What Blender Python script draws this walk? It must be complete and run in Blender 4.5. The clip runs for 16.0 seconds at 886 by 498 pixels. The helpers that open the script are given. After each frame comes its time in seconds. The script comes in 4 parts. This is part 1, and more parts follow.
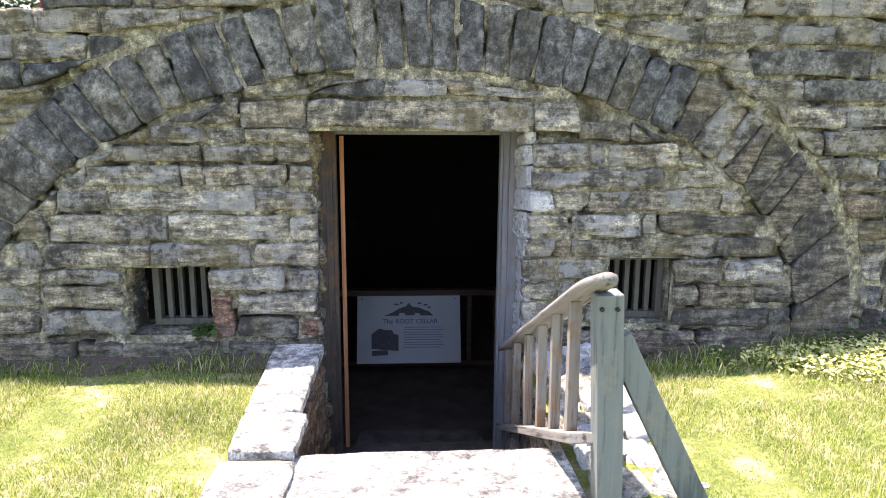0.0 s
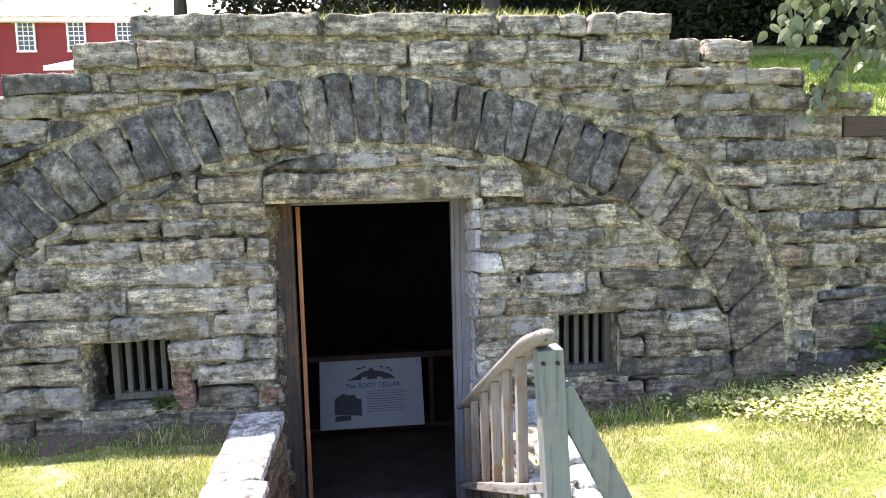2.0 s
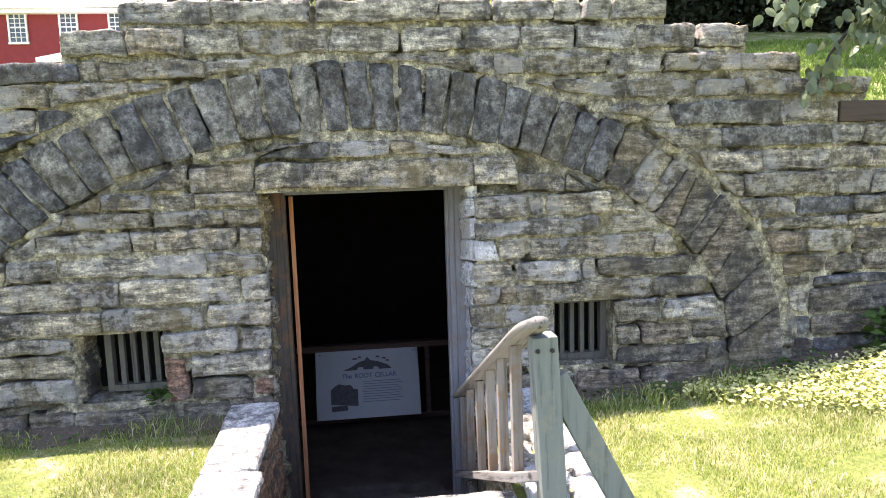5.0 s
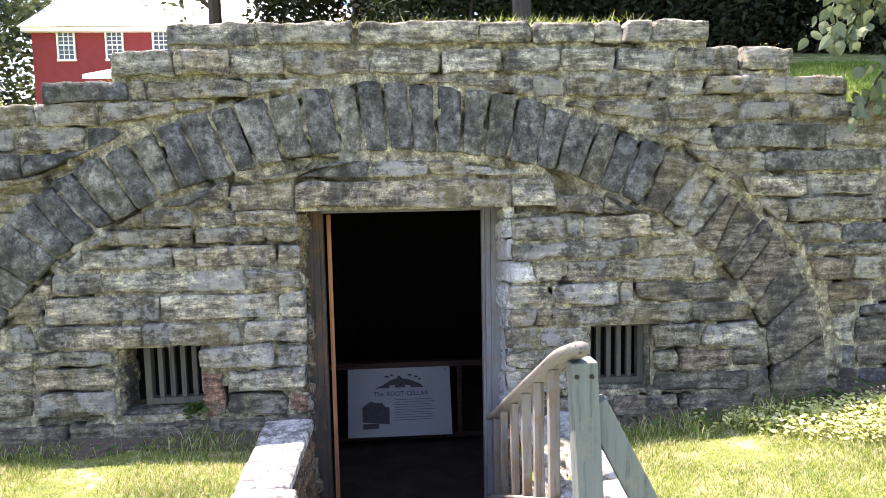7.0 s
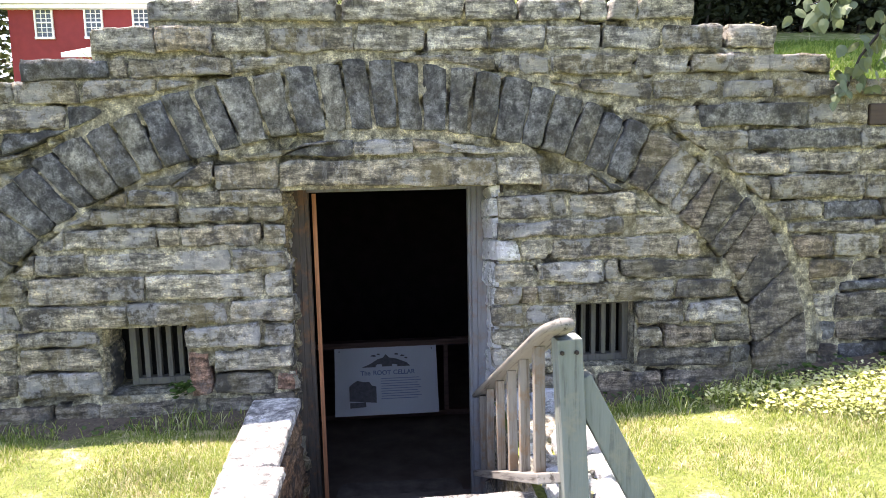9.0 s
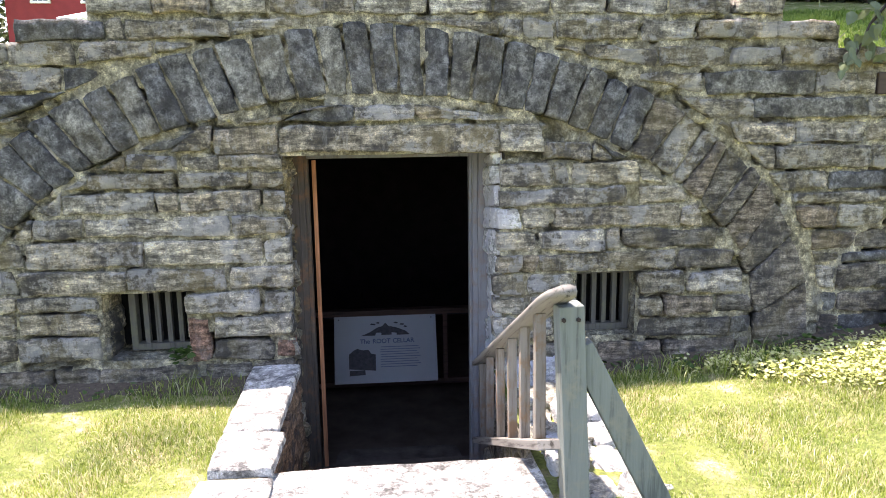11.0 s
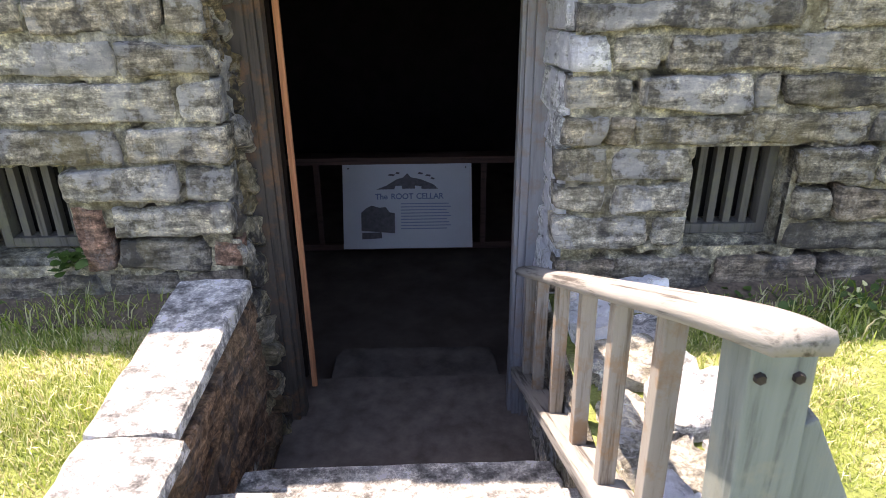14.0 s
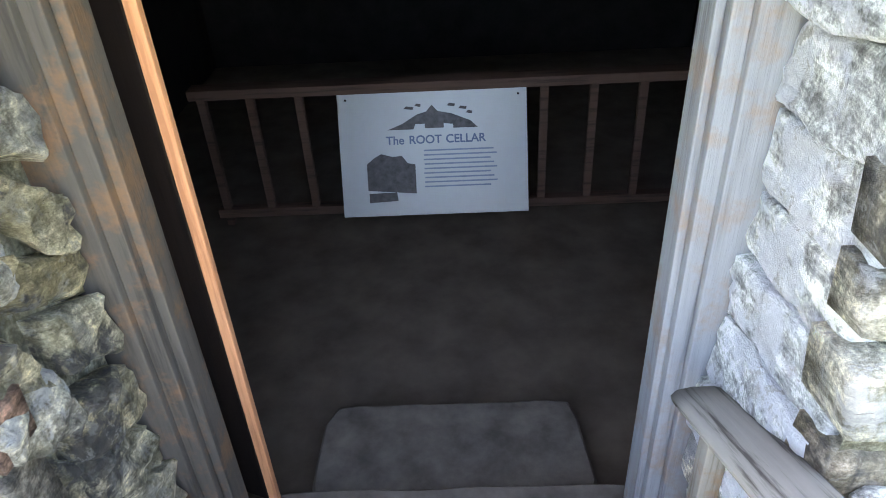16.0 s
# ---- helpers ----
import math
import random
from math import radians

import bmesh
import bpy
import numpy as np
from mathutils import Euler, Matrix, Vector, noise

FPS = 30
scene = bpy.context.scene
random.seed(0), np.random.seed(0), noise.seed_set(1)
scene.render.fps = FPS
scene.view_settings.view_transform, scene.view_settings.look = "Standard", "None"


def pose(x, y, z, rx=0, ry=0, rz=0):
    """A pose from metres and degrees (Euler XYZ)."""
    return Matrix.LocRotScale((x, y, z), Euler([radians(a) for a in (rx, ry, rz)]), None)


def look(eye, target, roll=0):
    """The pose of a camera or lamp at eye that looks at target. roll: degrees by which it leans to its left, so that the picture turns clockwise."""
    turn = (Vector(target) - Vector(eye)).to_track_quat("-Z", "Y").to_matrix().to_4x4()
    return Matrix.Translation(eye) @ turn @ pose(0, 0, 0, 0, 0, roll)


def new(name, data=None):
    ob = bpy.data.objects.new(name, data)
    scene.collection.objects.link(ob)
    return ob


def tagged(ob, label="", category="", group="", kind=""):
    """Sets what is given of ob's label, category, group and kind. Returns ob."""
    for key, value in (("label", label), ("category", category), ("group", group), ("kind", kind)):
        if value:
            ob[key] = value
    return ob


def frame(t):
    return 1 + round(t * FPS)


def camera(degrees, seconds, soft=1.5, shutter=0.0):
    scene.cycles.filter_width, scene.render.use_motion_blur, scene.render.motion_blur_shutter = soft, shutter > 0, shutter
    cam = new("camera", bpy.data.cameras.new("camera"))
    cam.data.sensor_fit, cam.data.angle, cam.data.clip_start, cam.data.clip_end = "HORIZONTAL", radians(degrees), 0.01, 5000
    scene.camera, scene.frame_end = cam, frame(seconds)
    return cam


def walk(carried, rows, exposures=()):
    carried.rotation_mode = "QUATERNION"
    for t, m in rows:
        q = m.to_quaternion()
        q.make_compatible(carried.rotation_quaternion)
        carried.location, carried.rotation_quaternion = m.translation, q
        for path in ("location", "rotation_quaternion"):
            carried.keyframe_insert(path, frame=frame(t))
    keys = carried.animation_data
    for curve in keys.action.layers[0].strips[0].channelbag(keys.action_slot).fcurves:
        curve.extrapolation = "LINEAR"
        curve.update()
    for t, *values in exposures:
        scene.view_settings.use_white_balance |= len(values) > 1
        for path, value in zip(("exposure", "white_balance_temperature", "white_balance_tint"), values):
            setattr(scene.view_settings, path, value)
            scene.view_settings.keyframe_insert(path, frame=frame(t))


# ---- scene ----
cam = camera(64.6, 16.0, 0.6, 0.1)
PATH = [
    (0, (-0.099, -3.462, 0.988), (0.009, -1.505, 0.586), 0.4),
    (0.5, (-0.083, -3.483, 1.001), (0.099, -1.514, 0.699), 0.0),
    (1, (-0.071, -3.523, 1.015), (0.111, -1.549, 0.752), -0.5),
    (1.5, (-0.063, -3.576, 1.019), (0.127, -1.602, 0.756), -1.1),
    (2, (-0.055, -3.611, 1.024), (0.158, -1.636, 0.793), -1.4),
    (2.5, (-0.041, -3.622, 1.019), (0.183, -1.65, 0.773), -2.1),
    (3, (-0.03, -3.615, 1.015), (0.228, -1.647, 0.767), -2.3),
    (3.5, (-0.03, -3.609, 1.018), (0.214, -1.64, 0.762), -2.2),
    (4, (-0.034, -3.608, 1.016), (0.196, -1.638, 0.755), -2.0),
    (6.5, (-0.054, -3.561, 1.011), (0.136, -1.584, 0.775), -1.1),
    (7, (-0.066, -3.582, 1.027), (0.068, -1.598, 0.82), -1.1),
    (7.5, (-0.06, -3.592, 1.022), (0.089, -1.611, 0.796), -1.2),
    (8, (-0.067, -3.596, 1.025), (0.094, -1.618, 0.782), -1.0),
    (8.5, (-0.07, -3.592, 1.021), (0.104, -1.616, 0.765), -0.9),
    (9, (-0.066, -3.588, 1.02), (0.106, -1.613, 0.756), -1.2),
    (9.2, (-0.067, -3.594, 1.024), (0.103, -1.618, 0.766), -1.4),
    (11.3, (-0.073, -3.55, 0.999), (0.095, -1.588, 0.648), -0.6),
    (11.5, (-0.07, -3.53, 1.011), (0.065, -1.563, 0.672), -0.7),
    (12, (-0.067, -3.418, 1.015), (-0.102, -1.442, 0.706), 0.2),
    (12.5, (0.003, -3.223, 1.037), (-0.006, -1.253, 0.687), 1.7),
    (13, (0.013, -2.911, 1.013), (0.084, -0.964, 0.562), 2.5),
    (13.5, (0.029, -2.546, 0.974), (0.129, -0.694, 0.226), -0.1),
    (14, (0.101, -2.143, 0.894), (0.132, -0.336, 0.038), -0.5),
    (14.5, (0.086, -1.764, 0.823), (0.03, 0.013, -0.092), 0.8),
    (15, (0.082, -1.291, 0.824), (0.033, 0.477, -0.109), -2.2),
    (15.5, (0.096, -0.833, 0.731), (-0.09, 0.805, -0.401), -1.7),
    (16, (0.07, -0.603, 0.57), (0.006, 1.053, -0.551), -3.3),
]
walk(cam, [(t, look(eye, target, roll)) for t, eye, target, roll in PATH], [(0.0, 2.12, 6950, 26), (2.5, 2.17, 6950, 26), (9.2, 2.15, 6950, 26), (11.4, 2.07, 6950, 26), (12.9, 2.2, 6850, 27), (13.5, 2.35, 6750, 33), (14.0, 2.2, 7300, 27), (14.5, 2.12, 7700, 27), (15.0, 2.35, 7900, 17), (15.5, 3.5, 7900, 20), (16.0, 4.2, 7900, 15)])

# ---- world, sun, exposure ----
world = bpy.data.worlds.new("world")
scene.world = world
world.use_nodes = True
wn = world.node_tree.nodes
sky = wn.new("ShaderNodeTexSky")
sky.sky_type = 'NISHITA'
sky.sun_disc = False
SUN_TO = Vector((-0.30, 0.172, 1.0)).normalized()
sky.sun_elevation = math.asin(SUN_TO.z)
sky.sun_rotation = math.atan2(SUN_TO.x, SUN_TO.y)
world.node_tree.links.new(sky.outputs[0], wn["Background"].inputs[0])
wn["Background"].inputs[1].default_value = 0.15
sun_data = bpy.data.lights.new("sun", 'SUN')
sun_data.energy, sun_data.angle, sun_data.color = 4.5, radians(0.6), (1.0, 0.95, 0.86)
sun = new("sun", sun_data)
sun.matrix_world = look(SUN_TO * 30, (0, 0, 0))


# ---- materials ----
def mat_base(name, rough=0.85, metal=0.0):
    m = bpy.data.materials.new(name)
    m.use_nodes = True
    b = m.node_tree.nodes["Principled BSDF"]
    b.inputs["Roughness"].default_value = rough
    b.inputs["Metallic"].default_value = metal
    b.inputs["Specular IOR Level"].default_value = 0.3
    return m, m.node_tree.nodes, m.node_tree.links, b


def tex_noise(n, l, vec, scale, detail=5.0, rough=0.6):
    t = n.new("ShaderNodeTexNoise")
    t.inputs["Scale"].default_value, t.inputs["Detail"].default_value, t.inputs["Roughness"].default_value = scale, detail, rough
    l.new(vec, t.inputs["Vector"])
    return t.outputs["Fac"]


def ramp(n, l, fac, stops):
    r = n.new("ShaderNodeValToRGB")
    e = r.color_ramp.elements
    while len(e) < len(stops):
        e.new(0.5)
    for k, (p, c) in enumerate(stops):
        e[k].position, e[k].color = p, (*c, 1)
    l.new(fac, r.inputs[0])
    return r.outputs[0]


def mixed(n, l, fac, a, b, mode='MIX'):
    x = n.new("ShaderNodeMix")
    x.data_type, x.blend_type = 'RGBA', mode
    for src, s in ((fac, 0), (a, 6), (b, 7)):
        if isinstance(src, (int, float)):
            x.inputs[s].default_value = src
        elif isinstance(src, tuple):
            x.inputs[s].default_value = (*src, 1)
        else:
            l.new(src, x.inputs[s])
    return x.outputs[2]


def bumped(n, l, b, height, strength, dist=0.02):
    k = n.new("ShaderNodeBump")
    k.inputs["Strength"].default_value, k.inputs["Distance"].default_value = strength, dist
    l.new(height, k.inputs["Height"])
    l.new(k.outputs[0], b.inputs["Normal"])


def where(n):
    return n.new("ShaderNodeNewGeometry").outputs["Position"]


def stone_mat(name, stops, lime=0.0, moss=0.3, lime_col=(0.60, 0.61, 0.59), dark=0.7, streak=(3.0, 3.0, 15.0)):
    """Weathered limestone: a tint per block, bedding lines, stains, pits, lime bloom and lichen."""
    m, n, l, b = mat_base(name, 0.9)
    p = where(n)
    rnd = n.new("ShaderNodeObjectInfo").outputs["Random"]
    far = n.new("ShaderNodeMath")
    far.operation = 'MULTIPLY'
    far.inputs[1].default_value = 61.0
    l.new(rnd, far.inputs[0])
    own = n.new("ShaderNodeVectorMath")
    l.new(p, own.inputs[0])
    l.new(far.outputs[0], own.inputs[1])
    own = own.outputs[0]
    mp = n.new("ShaderNodeMapping")
    mp.inputs["Scale"].default_value = streak
    l.new(own, mp.inputs["Vector"])
    runs = n.new("ShaderNodeMapping")
    runs.inputs["Scale"].default_value = (17.0, 17.0, 2.6)
    l.new(own, runs.inputs["Vector"])
    col = ramp(n, l, rnd, stops)
    bed, mid, fine = tex_noise(n, l, mp.outputs[0], 2.2, 7, 0.7), tex_noise(n, l, own, 26.0, 9, 0.75), tex_noise(n, l, own, 120.0, 5, 0.8)
    grey = lambda v: (v, v, v * 0.98)
    col = mixed(n, l, 1.0, col, ramp(n, l, bed, [(0.38, grey(0.42)), (0.5, grey(1.1)), (0.60, grey(1.9))]), 'MULTIPLY')
    col = mixed(n, l, 1.0, col, ramp(n, l, mid, [(0.40, grey(0.55)), (0.5, grey(1.05)), (0.60, grey(1.65))]), 'MULTIPLY')
    col = mixed(n, l, 1.0, col, ramp(n, l, fine, [(0.40, grey(0.68)), (0.52, grey(1.05)), (0.64, grey(1.4))]), 'MULTIPLY')
    col = mixed(n, l, ramp(n, l, tex_noise(n, l, p, 2.7, 8, 0.7), [(0.48, (0, 0, 0)), (0.62, (moss, moss, moss))]), col, (0.235, 0.20, 0.10))
    col = mixed(n, l, ramp(n, l, tex_noise(n, l, p, 4.2, 9, 0.72), [(0.52, (0, 0, 0)), (0.58, (dark, dark, dark))]), col, (0.060, 0.060, 0.060))
    wash = tex_noise(n, l, own, 5.5, 9, 0.70)
    col = mixed(n, l, ramp(n, l, wash, [(0.57 - 0.12 * lime, (0, 0, 0)), (0.60 - 0.09 * lime, (0.08 + 0.85 * lime,) * 3)]), col, lime_col)
    drips = tex_noise(n, l, runs.outputs[0], 1.0, 7, 0.75)
    col = mixed(n, l, ramp(n, l, drips, [(0.55, (0, 0, 0)), (0.66, (0.16 + 0.5 * lime,) * 3)]), col, (0.50, 0.505, 0.49))
    col = mixed(n, l, ramp(n, l, drips, [(0.34, (0.75 * dark,) * 3), (0.44, (0, 0, 0))]), col, (0.06, 0.06, 0.058))
    chips = tex_noise(n, l, own, 13.0, 9, 0.78)
    col = mixed(n, l, ramp(n, l, chips, [(0.58, (0, 0, 0)), (0.595, (0.15 + 0.8 * lime,) * 3)]), col, (0.56, 0.55, 0.51))
    pits = tex_noise(n, l, mp.outputs[0], 9.0, 6, 0.8)
    col = mixed(n, l, ramp(n, l, pits, [(0.60, (0, 0, 0)), (0.66, (0.85 * dark,) * 3)]), col, (0.03, 0.029, 0.028))
    l.new(col, b.inputs["Base Color"])
    add = n.new("ShaderNodeMath")
    add.operation = 'MULTIPLY_ADD'
    l.new(mid, add.inputs[0])
    add.inputs[1].default_value = 1.2
    l.new(fine, add.inputs[2])
    add2 = n.new("ShaderNodeMath")
    add2.operation = 'MULTIPLY_ADD'
    l.new(bed, add2.inputs[0])
    add2.inputs[1].default_value = 1.6
    l.new(add.outputs[0], add2.inputs[2])
    bumped(n, l, b, add2.outputs[0], 1.0, 0.028)
    return m


STONE = stone_mat("limestone", [(0.0, (0.20, 0.185, 0.15)), (0.3, (0.34, 0.305, 0.24)), (0.6, (0.25, 0.235, 0.20)), (0.85, (0.42, 0.38, 0.30)), (1.0, (0.32, 0.27, 0.205))], 0.45, 0.62)
DARKSTONE = stone_mat("dark_limestone", [(0.0, (0.12, 0.127, 0.138)), (0.5, (0.155, 0.16, 0.163)), (1.0, (0.205, 0.205, 0.19))], 0.0, 0.25, streak=(4.0, 4.0, 4.0))
# Darker brown copy of the limestone, with shade put into its tone
SHADEBROWN = stone_mat("shaded_brown_limestone", [(0.0, (0.16, 0.15, 0.13)), (0.6, (0.20, 0.18, 0.15)), (1.0, (0.25, 0.205, 0.16))], 0.05, 0.5)
LIMESTONE = stone_mat("pale_limestone", [(0.0, (0.35, 0.33, 0.275)), (1.0, (0.46, 0.43, 0.36))], 0.55, 0.25, (0.62, 0.63, 0.62), 0.6)
WHITEWASH = stone_mat("limewashed_stone", [(0.0, (0.58, 0.60, 0.61)), (1.0, (0.68, 0.69, 0.68))], 0.95, 0.03, (0.80, 0.82, 0.84), 0.14)
REDSTONE = stone_mat("reddish_stone", [(0.0, (0.235, 0.135, 0.10)), (1.0, (0.27, 0.17, 0.125))], 0.1, 0.08, dark=0.4)
TOPSTONE = stone_mat("lichen_capstone", [(0.0, (0.29, 0.28, 0.245)), (1.0, (0.40, 0.385, 0.34))], 0.3, 0.3)
BROWNSTONE = stone_mat("earthy_stone", [(0.0, (0.17, 0.095, 0.055)), (1.0, (0.25, 0.165, 0.105))], 0.0, 0.45)
MOSSTONE = stone_mat("mossy_jamb_stone", [(0.0, (0.20, 0.155, 0.085)), (0.6, (0.33, 0.275, 0.165)), (1.0, (0.42, 0.38, 0.28))], 0.15, 0.5, dark=0.9)
SLAB = stone_mat("step_stone", [(0.0, (0.50, 0.50, 0.49)), (1.0, (0.58, 0.575, 0.56))], 0.3, 0.0, dark=0.12, streak=(5.0, 5.0, 5.0))
MORTAR = stone_mat("lime_mortar", [(0.0, (0.37, 0.345, 0.255)), (1.0, (0.37, 0.345, 0.255))], 0.15, 0.55, dark=0.35, streak=(7.0, 7.0, 7.0))


def wood_mat(name, base, dark, axis=2, worn=None, rough=0.75, tilt=0.0):
    m, n, l, b = mat_base(name, rough)
    c = n.new("ShaderNodeTexCoord").outputs["Object"]
    mp = n.new("ShaderNodeMapping")
    s = [45.0, 45.0, 45.0]
    s[axis] = 2.5
    mp.inputs["Scale"].default_value = s
    turn = n.new("ShaderNodeMapping")
    turn.inputs["Rotation"].default_value = (tilt, 0, 0)
    l.new(c, turn.inputs["Vector"])
    l.new(turn.outputs[0], mp.inputs["Vector"])
    g = tex_noise(n, l, mp.outputs[0], 1.0, 6, 0.65)
    col = ramp(n, l, g, [(0.36, dark), (0.47, base), (0.75, tuple(min(1, v * 1.2) for v in base))])
    if worn:
        col = mixed(n, l, ramp(n, l, tex_noise(n, l, where(n), 9.0, 6, 0.7), [(0.5, (0, 0, 0)), (0.64, (0.8, 0.8, 0.8))]), col, worn)
    l.new(col, b.inputs["Base Color"])
    bumped(n, l, b, g, 0.5, 0.006)
    return m


RAILWOOD = wood_mat("weathered_rail_wood", (0.185, 0.178, 0.158), (0.05, 0.045, 0.038), 1, tilt=0.443)
POSTWOOD = wood_mat("grey_green_painted_wood", (0.135, 0.158, 0.142), (0.085, 0.10, 0.09), 2, (0.18, 0.185, 0.145))
BALWOOD = wood_mat("worn_baluster_wood", (0.20, 0.185, 0.155), (0.10, 0.082, 0.06), 2, (0.19, 0.115, 0.055))
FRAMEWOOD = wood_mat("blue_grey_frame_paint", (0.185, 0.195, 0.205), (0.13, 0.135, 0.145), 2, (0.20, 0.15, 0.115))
# Left jamb: rust stains, on frame paint darkened for its shaded side
SHADEDRUSTFRAME = wood_mat("shaded_rusty_frame_paint", (0.075, 0.066, 0.055), (0.045, 0.04, 0.034), 2, (0.17, 0.095, 0.05))
BARWOOD = wood_mat("grey_bar_wood", (0.085, 0.083, 0.072), (0.045, 0.043, 0.036), 2, (0.11, 0.112, 0.075))
# One door wood twice: lit edge and shaded planks, light put into the colours
DOORWOOD = wood_mat("lit_orange_door_wood", (0.55, 0.25, 0.12), (0.40, 0.17, 0.08), 2)
DOORSHADE = wood_mat("shaded_door_wood", (0.022, 0.014, 0.011), (0.012, 0.009, 0.008), 2)
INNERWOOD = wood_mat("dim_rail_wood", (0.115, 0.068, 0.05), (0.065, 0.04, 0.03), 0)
BEAMWOOD = wood_mat("dark_beam_wood", (0.05, 0.036, 0.027), (0.025, 0.018, 0.014), 0)
BARK = wood_mat("bark", (0.042, 0.035, 0.03), (0.018, 0.015, 0.012), 2)


def plain_mat(name, col, rough=0.6, metal=0.0, vary=0.25, scale=14.0):
    m, n, l, b = mat_base(name, rough, metal)
    g = tex_noise(n, l, where(n), scale, 6)
    lo, hi = tuple(v * (1 - vary) for v in col), tuple(min(1, v * (1 + vary)) for v in col)
    l.new(ramp(n, l, g, [(0.3, lo), (0.7, hi)]), b.inputs["Base Color"])
    bumped(n, l, b, g, 0.15, 0.005)
    return m


def leaf_mat(name, cols, trans=0.35, rough=0.5):
    m, n, l, b = mat_base(name, rough)
    isl = n.new("ShaderNodeNewGeometry").outputs["Random Per Island"]
    col = ramp(n, l, isl, [(k / (len(cols) - 1), c) for k, c in enumerate(cols)])
    col = mixed(n, l, 1.0, col, ramp(n, l, tex_noise(n, l, where(n), 1.6, 4), [(0.3, (0.7, 0.72, 0.6)), (0.7, (1.25, 1.2, 1.1))]), 'MULTIPLY')
    l.new(col, b.inputs["Base Color"])
    t = n.new("ShaderNodeBsdfTranslucent")
    l.new(col, t.inputs["Color"])
    x = n.new("ShaderNodeMixShader")
    x.inputs[0].default_value = trans
    l.new(b.outputs[0], x.inputs[1])
    l.new(t.outputs[0], x.inputs[2])
    l.new(x.outputs[0], n["Material Output"].inputs["Surface"])
    return m


GRASS = leaf_mat("grass_blades", [(0.13, 0.20, 0.035), (0.28, 0.36, 0.06), (0.40, 0.46, 0.17), (0.64, 0.63, 0.44)], 0.5)
STRAW = leaf_mat("dry_straw", [(0.38, 0.31, 0.17), (0.62, 0.55, 0.36), (0.74, 0.70, 0.52)], 0.25, 0.7)
# Greener than the lawn, with bank and wall shade put into the colour
BANKGRASS = leaf_mat("shaded_grass", [(0.07, 0.14, 0.02), (0.13, 0.22, 0.035), (0.22, 0.29, 0.08)], 0.4)
CLOVER = leaf_mat("broad_leaves", [(0.30, 0.36, 0.10), (0.52, 0.56, 0.24), (0.66, 0.66, 0.42)], 0.3)
WEED = leaf_mat("weed_leaves", [(0.035, 0.08, 0.018), (0.075, 0.14, 0.035)], 0.4)
# Woodland leaves carry their dense shade in the colour; the next set is sunlit
FOLIAGE = leaf_mat("shaded_foliage", [(0.008, 0.014, 0.006), (0.02, 0.03, 0.012)], 0.08, 0.8)
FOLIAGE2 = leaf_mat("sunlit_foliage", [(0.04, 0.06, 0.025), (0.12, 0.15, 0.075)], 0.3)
BRANCHLEAF = leaf_mat("pale_green_leaves", [(0.05, 0.08, 0.045), (0.12, 0.155, 0.105), (0.08, 0.13, 0.035)], 0.3, 0.42)
m_, n_, l_, b_ = mat_base("lawn_soil", 0.95)
p_ = where(n_)
c_ = ramp(n_, l_, tex_noise(n_, l_, p_, 4.0, 8, 0.7), [(0.35, (0.10, 0.14, 0.03)), (0.52, (0.18, 0.21, 0.06)), (0.66, (0.44, 0.37, 0.26))])
c_ = mixed(n_, l_, 1.0, c_, ramp(n_, l_, tex_noise(n_, l_, p_, 60.0, 5, 0.7), [(0.3, (0.5, 0.5, 0.45)), (0.7, (1.4, 1.4, 1.3))]), 'MULTIPLY')
l_.new(c_, b_.inputs["Base Color"])
bumped(n_, l_, b_, tex_noise(n_, l_, p_, 45.0, 6, 0.7), 0.8, 0.03)
SOIL = m_
REDWALL = plain_mat("red_painted_clapboard", (0.235, 0.032, 0.034), 0.7, 0, 0.1, 3.0)
WHITEPAINT = plain_mat("white_paint", (0.75, 0.75, 0.74), 0.5, 0, 0.05)
ROOFMETAL = plain_mat("pale_metal_roof", (0.72, 0.73, 0.75), 0.4, 0.0, 0.05, 2.0)
PANE = plain_mat("window_glass", (0.08, 0.10, 0.13), 0.08, 0.0, 0.1)
SIGNWHITE = plain_mat("sign_panel_white", (0.56, 0.575, 0.57), 0.28, 0.0, 0.03, 5.0)
INKBLUE = plain_mat("blue_grey_ink", (0.12, 0.16, 0.26), 0.4, 0.0, 0.1)
INKDARK = plain_mat("dark_photo_ink", (0.07, 0.06, 0.06), 0.4, 0.0, 0.5, 40.0)
INKLIGHT = plain_mat("faded_blue_ink", (0.22, 0.27, 0.36), 0.4, 0.0, 0.1)
# Black for the vent backing: stands for the dark inside the opening
PITCH = plain_mat("vent_darkness", (0.006, 0.006, 0.006), 0.95, 0.0, 0.3, 6.0)
# Near black: the unlit cellar's darkness is put into the stone colour
CELLAR = plain_mat("unlit_cellar_stone", (0.022, 0.02, 0.02), 0.95, 0.0, 0.4, 6.0)
DIRT = plain_mat("dark_dirt", (0.075, 0.06, 0.042), 0.95, 0.0, 0.5, 55.0)
DUST = plain_mat("dusty_slab", (0.13, 0.108, 0.09), 0.9, 0.0, 0.4, 9.0)
EARTH = plain_mat("earth_floor", (0.135, 0.102, 0.078), 0.95, 0.0, 0.3, 5.0)
IRON = plain_mat("rusty_iron", (0.035, 0.03, 0.028), 0.6, 0.5, 0.4, 60.0)
TERRA = plain_mat("terracotta", (0.42, 0.16, 0.10), 0.85, 0.0, 0.25)


